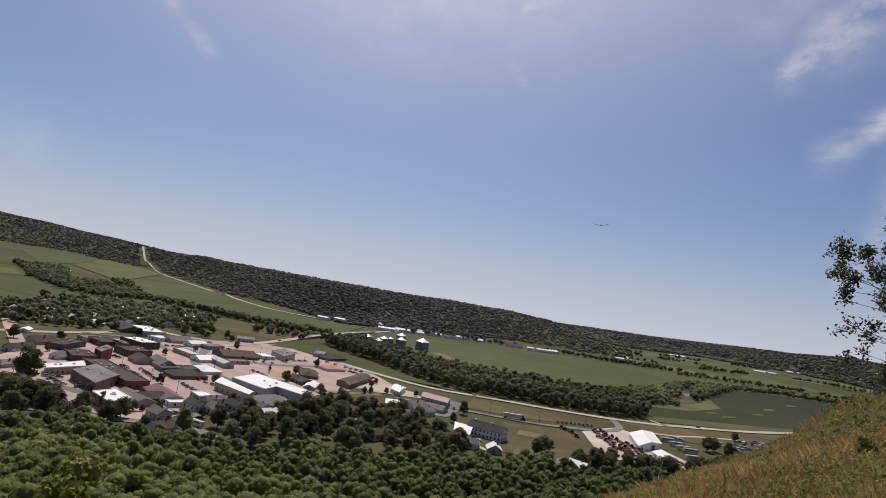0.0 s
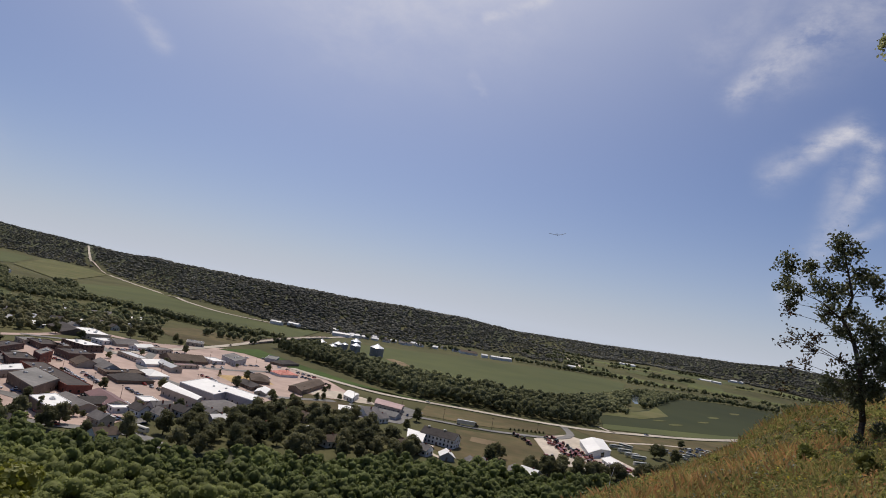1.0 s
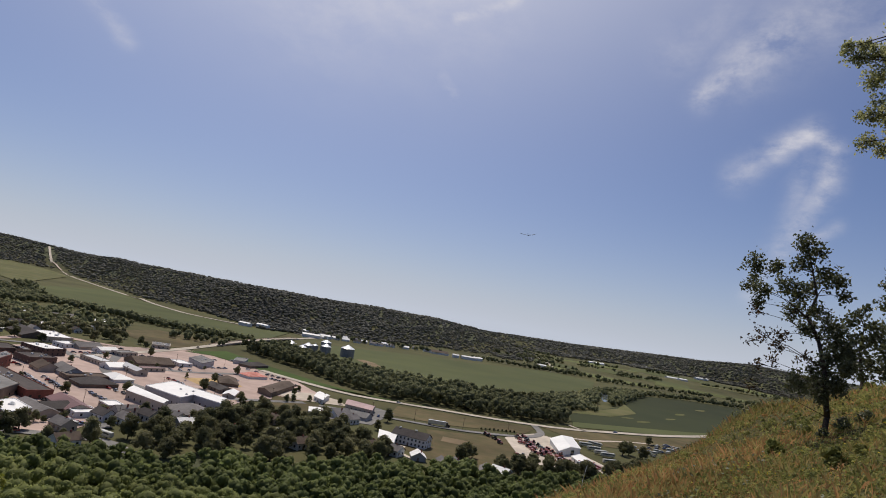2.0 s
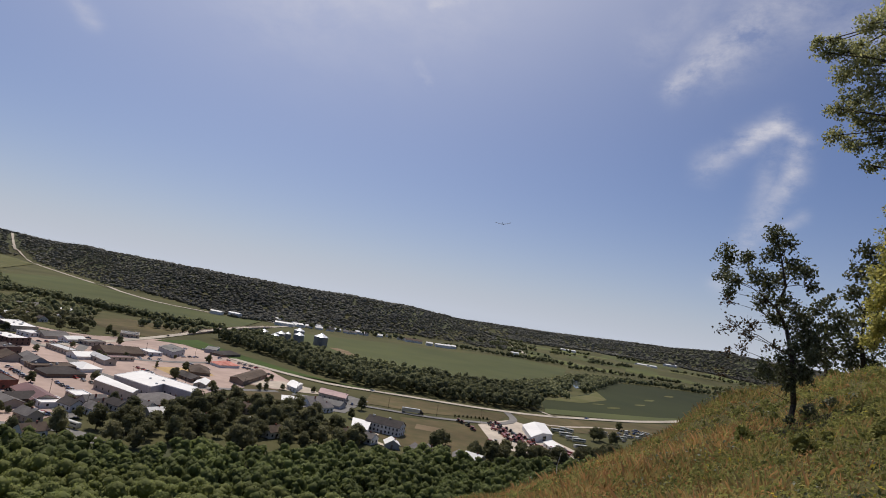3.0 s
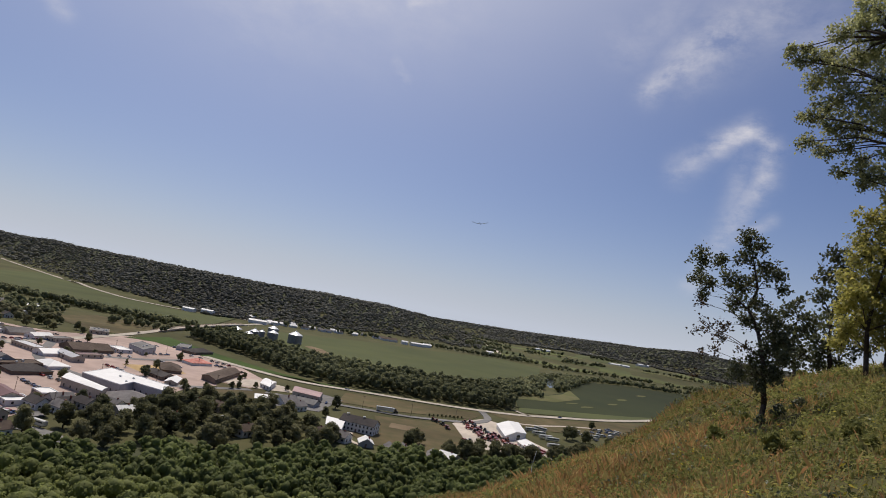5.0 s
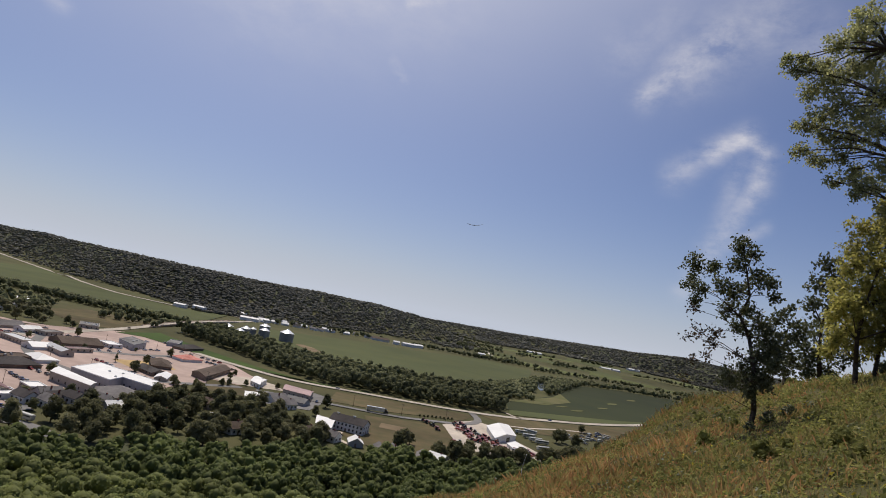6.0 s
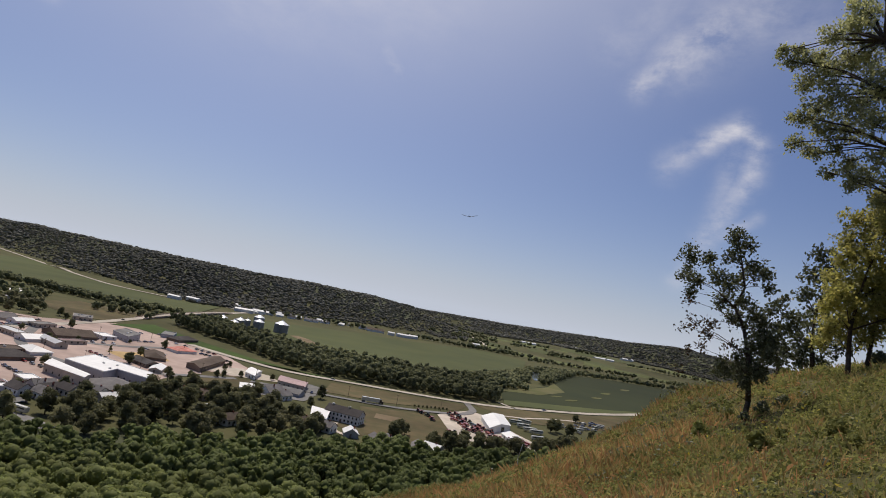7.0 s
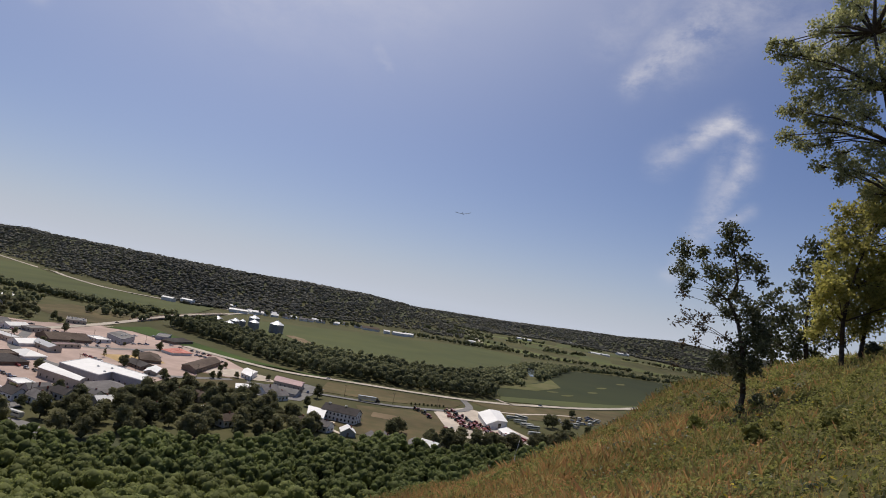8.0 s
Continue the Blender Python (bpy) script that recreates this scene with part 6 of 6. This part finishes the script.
parked_row(0, 500, 22, 502, 6, 80, 12)
parked_row(10, 515, 30, 518, 5, 80, 13)
parked_row(-260, 520, -235, 500, 6, 10, 14)
parked_row(-290, 560, -262, 540, 6, 10, 15)
parked_row(-118, 420, -98, 400, 4, -45, 16)
parked_row(-165, 470, -145, 455, 4, -45, 17)
parked_row(-160, 585, -140, 600, 4, -45, 18)
parked_row(-190, 415, -170, 400, 5, -45, 19)
park(52, 607, 0, 0)
park(280, 637, 25, 4)
park(455, 745, 35, 2)
park(-180, 790, 80, 1)
park(-150, 330, -10, 3)
park(-187, 366, -40, 0)
parked_row(-240, 430, -226, 442, 5, 60, 20)
parked_row(-236, 398, -222, 400, 5, 60, 21)
parked_row(-255, 560, -228, 535, 7, 20, 22)
parked_row(-225, 520, -212, 500, 5, 20, 23)
parked_row(-180, 610, -150, 612, 6, 80, 24)
parked_row(-115, 600, -95, 585, 5, 40, 25)
parked_row(-140, 540, -120, 520, 5, -45, 26)
parked_row(-160, 440, -140, 420, 5, -45, 27)
parked_row(-178, 355, -160, 342, 5, -40, 28)
parked_row(-200, 620, -175, 650, 7, 30, 29)
parked_row(-150, 690, -125, 715, 6, 40, 30)


def make_trailer(name, label, body, cat, L=12.0):
    t = empty(name, 0, 0, 0)
    tagged(t, label, cat, "parked trailers")
    bm = box(bmesh.new(), -L / 2, -1.3, 0.9, L / 2, 1.3, 3.3)
    bmesh.ops.bevel(bm, geom=bm.edges[:], offset=0.25, segments=2, affect="EDGES")
    part("body", bm, body, t)
    part("window_band", box(bmesh.new(), -L / 2 + 0.8, -1.33, 2.1, L / 2 - 0.8, 1.33, 2.75), GLASS, t)
    part("underframe", box(bmesh.new(), -L / 2 + 0.5, -0.9, 0.55, L / 2 - 0.5, 0.9, 0.9), STEEL, t)
    for x in (-L / 2 + 2, L / 2 - 2):
        for y in (-1.15, 1.15):
            wheel(t, x, y, 0.48, 0.3)
    return t


cream = paint("cream paint", (0.66, 0.63, 0.52))
bus = make_trailer("bus", "cream coloured bus parked on the grass", cream, "bus")
bus.matrix_basis = pose(209, 531, 0.3, 0, 0, 8)
for x, y, r in ((211, 517, 8), (212, 504, 8), (215, 497, 5), (206, 471, 12), (221, 540, -40), (-114, 342, -30), (-136, 353, -20)):
    copy_thing(bus, pose(x, y, gz(x, y) + 0.4, 0, 0, r))
semi = empty("semi_truck", 79, 518, 0.62, 180)
tagged(semi, "semi truck with a long silver trailer on the lane", "truck")
part("trailer", box(bmesh.new(), -6, -1.3, 1.1, 8.5, 1.3, 4.0), GALV, semi)
part("cab", prism(bmesh.new(), [(-9.4, 0.6), (-6.4, 0.6), (-6.4, 3.6), (-7.6, 3.6), (-8.0, 2.2), (-9.4, 1.9)], 2.4), PAINTS[1][1], semi)
for x in (-8.6, -7.0, -6.0, 6.2, 7.5):
    for y in (-1.1, 1.1):
        wheel(semi, x, y, 0.52, 0.35)


def make_tractor(colour, mat):
    t = empty("tractor", 0, 0, 0)
    tagged(t, "%s farm tractor standing in the gravel yard" % colour, "tractor", "farm machines")
    part("hood", prism(bmesh.new(), [(0.2, 0.9), (2.4, 0.9), (2.4, 1.7), (0.2, 1.9)], 0.95), mat, t)
    part("cab", prism(bmesh.new(), [(-1.3, 1.0), (0.3, 1.0), (0.15, 2.8), (-1.2, 2.8)], 1.5), GLASS, t)
    part("cab_roof", box(bmesh.new(), -1.4, -0.85, 2.8, 0.4, 0.85, 3.0), mat, t)
    for y in (-0.95, 0.95):
        wheel(t, -0.8, y, 0.9, 0.5)
        wheel(t, 1.8, y, 0.6, 0.35)
    return t


def make_implement(mat):
    t = empty("farm_implement", 0, 0, 0)
    tagged(t, "red steel farm implement with folded frame", "implement", "farm machines")
    bm = bmesh.new()
    for y in (-1.6, -0.5, 0.6, 1.7):
        tube(bm, (-2, y, 0.8), (2.2, y, 0.9), 0.12, 0.12, 5)
    for x in (-1.8, 0, 2):
        tube(bm, (x, -2, 0.85), (x, 2, 0.85), 0.12, 0.12, 5)
    part("frame", bm, mat, t)
    part("hopper", prism(bmesh.new(), [(-1.2, 1.0), (0.6, 1.0), (1.0, 2.0), (-1.6, 2.0)], 2.6), mat, t)
    for y in (-1.9, 1.9):
        wheel(t, 0, y, 0.5, 0.3)
    return t


red = paint("red machine paint", (0.36, 0.095, 0.065))
green = paint("dark machine paint", (0.05, 0.06, 0.04))
kit = [make_tractor("red", red), make_implement(red), make_tractor("dark", green), make_implement(green)]
fresh = list(kit)
rk = random.Random(9)


def machine(x, y):
    k = kit[rk.choice((0, 0, 1, 1, 1, 2, 3))]
    m = pose(x, y, 0.32, 0, 0, rk.choice((-50, 40, -45, 130)) + rk.uniform(-12, 12))
    if k in fresh:
        fresh.remove(k)
        k.matrix_basis = m
    else:
        copy_thing(k, m)


for x, y in scatter([(146, 528), (156, 532), (158, 500), (170, 470), (168, 448), (150, 446), (143, 470), (142, 500)], 5.2, 51):
    machine(x, y)
for x, y in scatter([(172, 452), (190, 458), (188, 436), (168, 434)], 5.4, 52):
    machine(x, y)
for x, y in ((119, 506), (122, 498), (124, 491), (123, 484), (128, 450), (131, 447), (117, 511)):
    machine(x, y)
for i, (x, y) in enumerate(scatter([(190, 535), (200, 545), (196, 520), (186, 515)], 4.6, 53)):
    park(x, y, 40, i)
for i, (x, y) in enumerate(scatter([(245, 545), (330, 615), (330, 590), (270, 530)], 8.5, 54)):
    if i % 3 == 0:
        c2 = copy_thing(bus, pose(x, y, 0.3, 0, 0, rk.uniform(-50, 50)) @ Matrix.Diagonal((0.6, 0.8, 0.8, 1)))
    else:
        park(x, y, rk.uniform(0, 180), i)


# ---- street poles ----
def utility_pole(x, y, rot, h=10.0):
    p = empty("utility_pole", x, y, max(gz(x, y), 0), rot)
    tagged(p, "weathered wooden utility pole with a crossarm", "pole", "utility poles")
    bm = bmesh.new()
    tube(bm, (0, 0, -0.3), (0, 0, h), 0.16, 0.11, 7)
    part("post", bm, POLE, p)
    part("crossarm", box(bmesh.new(), -1.2, -0.07, h - 0.9, 1.2, 0.07, h - 0.72), POLE, p)
    for u in (-1.1, -0.5, 0.5, 1.1):
        bm = bmesh.new()
        tube(bm, (u, 0, h - 0.72), (u, 0, h - 0.5), 0.06, 0.04, 5)
        part("insulator", bm, GLASS, p)


for x, y in ((-252, 500), (-215, 465), (-178, 430), (-150, 405), (-120, 378), (-200, 560), (-165, 515), (-130, 490), (-95, 500), (-55, 520), (-15, 535), (25, 530), (60, 525), (100, 521), (140, 530), (-160, 630), (-120, 650), (-85, 620)):
    utility_pole(x, y, -40)


# ---- the model glider in the air ----
gl = empty("glider", 0, 0, 0)
gl.matrix_basis = Matrix.Translation(Vector((0, 0, 90)) + direction(14.0, 8.2) * 80) @ pose(0, 0, 0, 8, -6, -20)
tagged(gl, "small dark model glider with upswept wings in flight", "glider")
FOAM = material("dark grey foam", (0.06, 0.065, 0.075), (0.05, 0.055, 0.06), 3.0, 0.7)
bm = bmesh.new()
for a, b, r0, r1 in (((0, 0.55, 0), (0, 0.3, 0), 0.01, 0.05), ((0, 0.3, 0), (0, -0.15, 0), 0.05, 0.045), ((0, -0.15, 0), (0, -0.85, 0.02), 0.045, 0.015)):
    tube(bm, a, b, r0, r1, 8)
part("fuselage", bm, FOAM, gl)
for s in (-1, 1):
    bm = bmesh.new()
    st = []
    for i in range(6):
        u = i / 5
        x, z, c = s * u * 1.0, 0.03 + 0.20 * u ** 1.8, 0.26 - 0.12 * u
        st.append([bm.verts.new(q) for q in ((x, 0.10 - 0.05 * u, z), (x, 0.02 - 0.05 * u, z + 0.03), (x, 0.10 - 0.05 * u - c, z), (x, 0.02 - 0.05 * u, z - 0.02))])
    for a, b in zip(st, st[1:]):
        for i in range(4):
            bm.faces.new((a[i], a[(i + 1) % 4], b[(i + 1) % 4], b[i]))
    bm.faces.new(st[0])
    bm.faces.new(st[-1])
    bmesh.ops.recalc_face_normals(bm, faces=bm.faces[:])
    part("wing", bm, FOAM, gl)
part("tailplane", box(bmesh.new(), -0.25, -0.88, 0.02, 0.25, -0.76, 0.035), FOAM, gl)
part("fin", box(bmesh.new(), -0.008, -0.9, 0.02, 0.008, -0.74, 0.26), FOAM, gl)
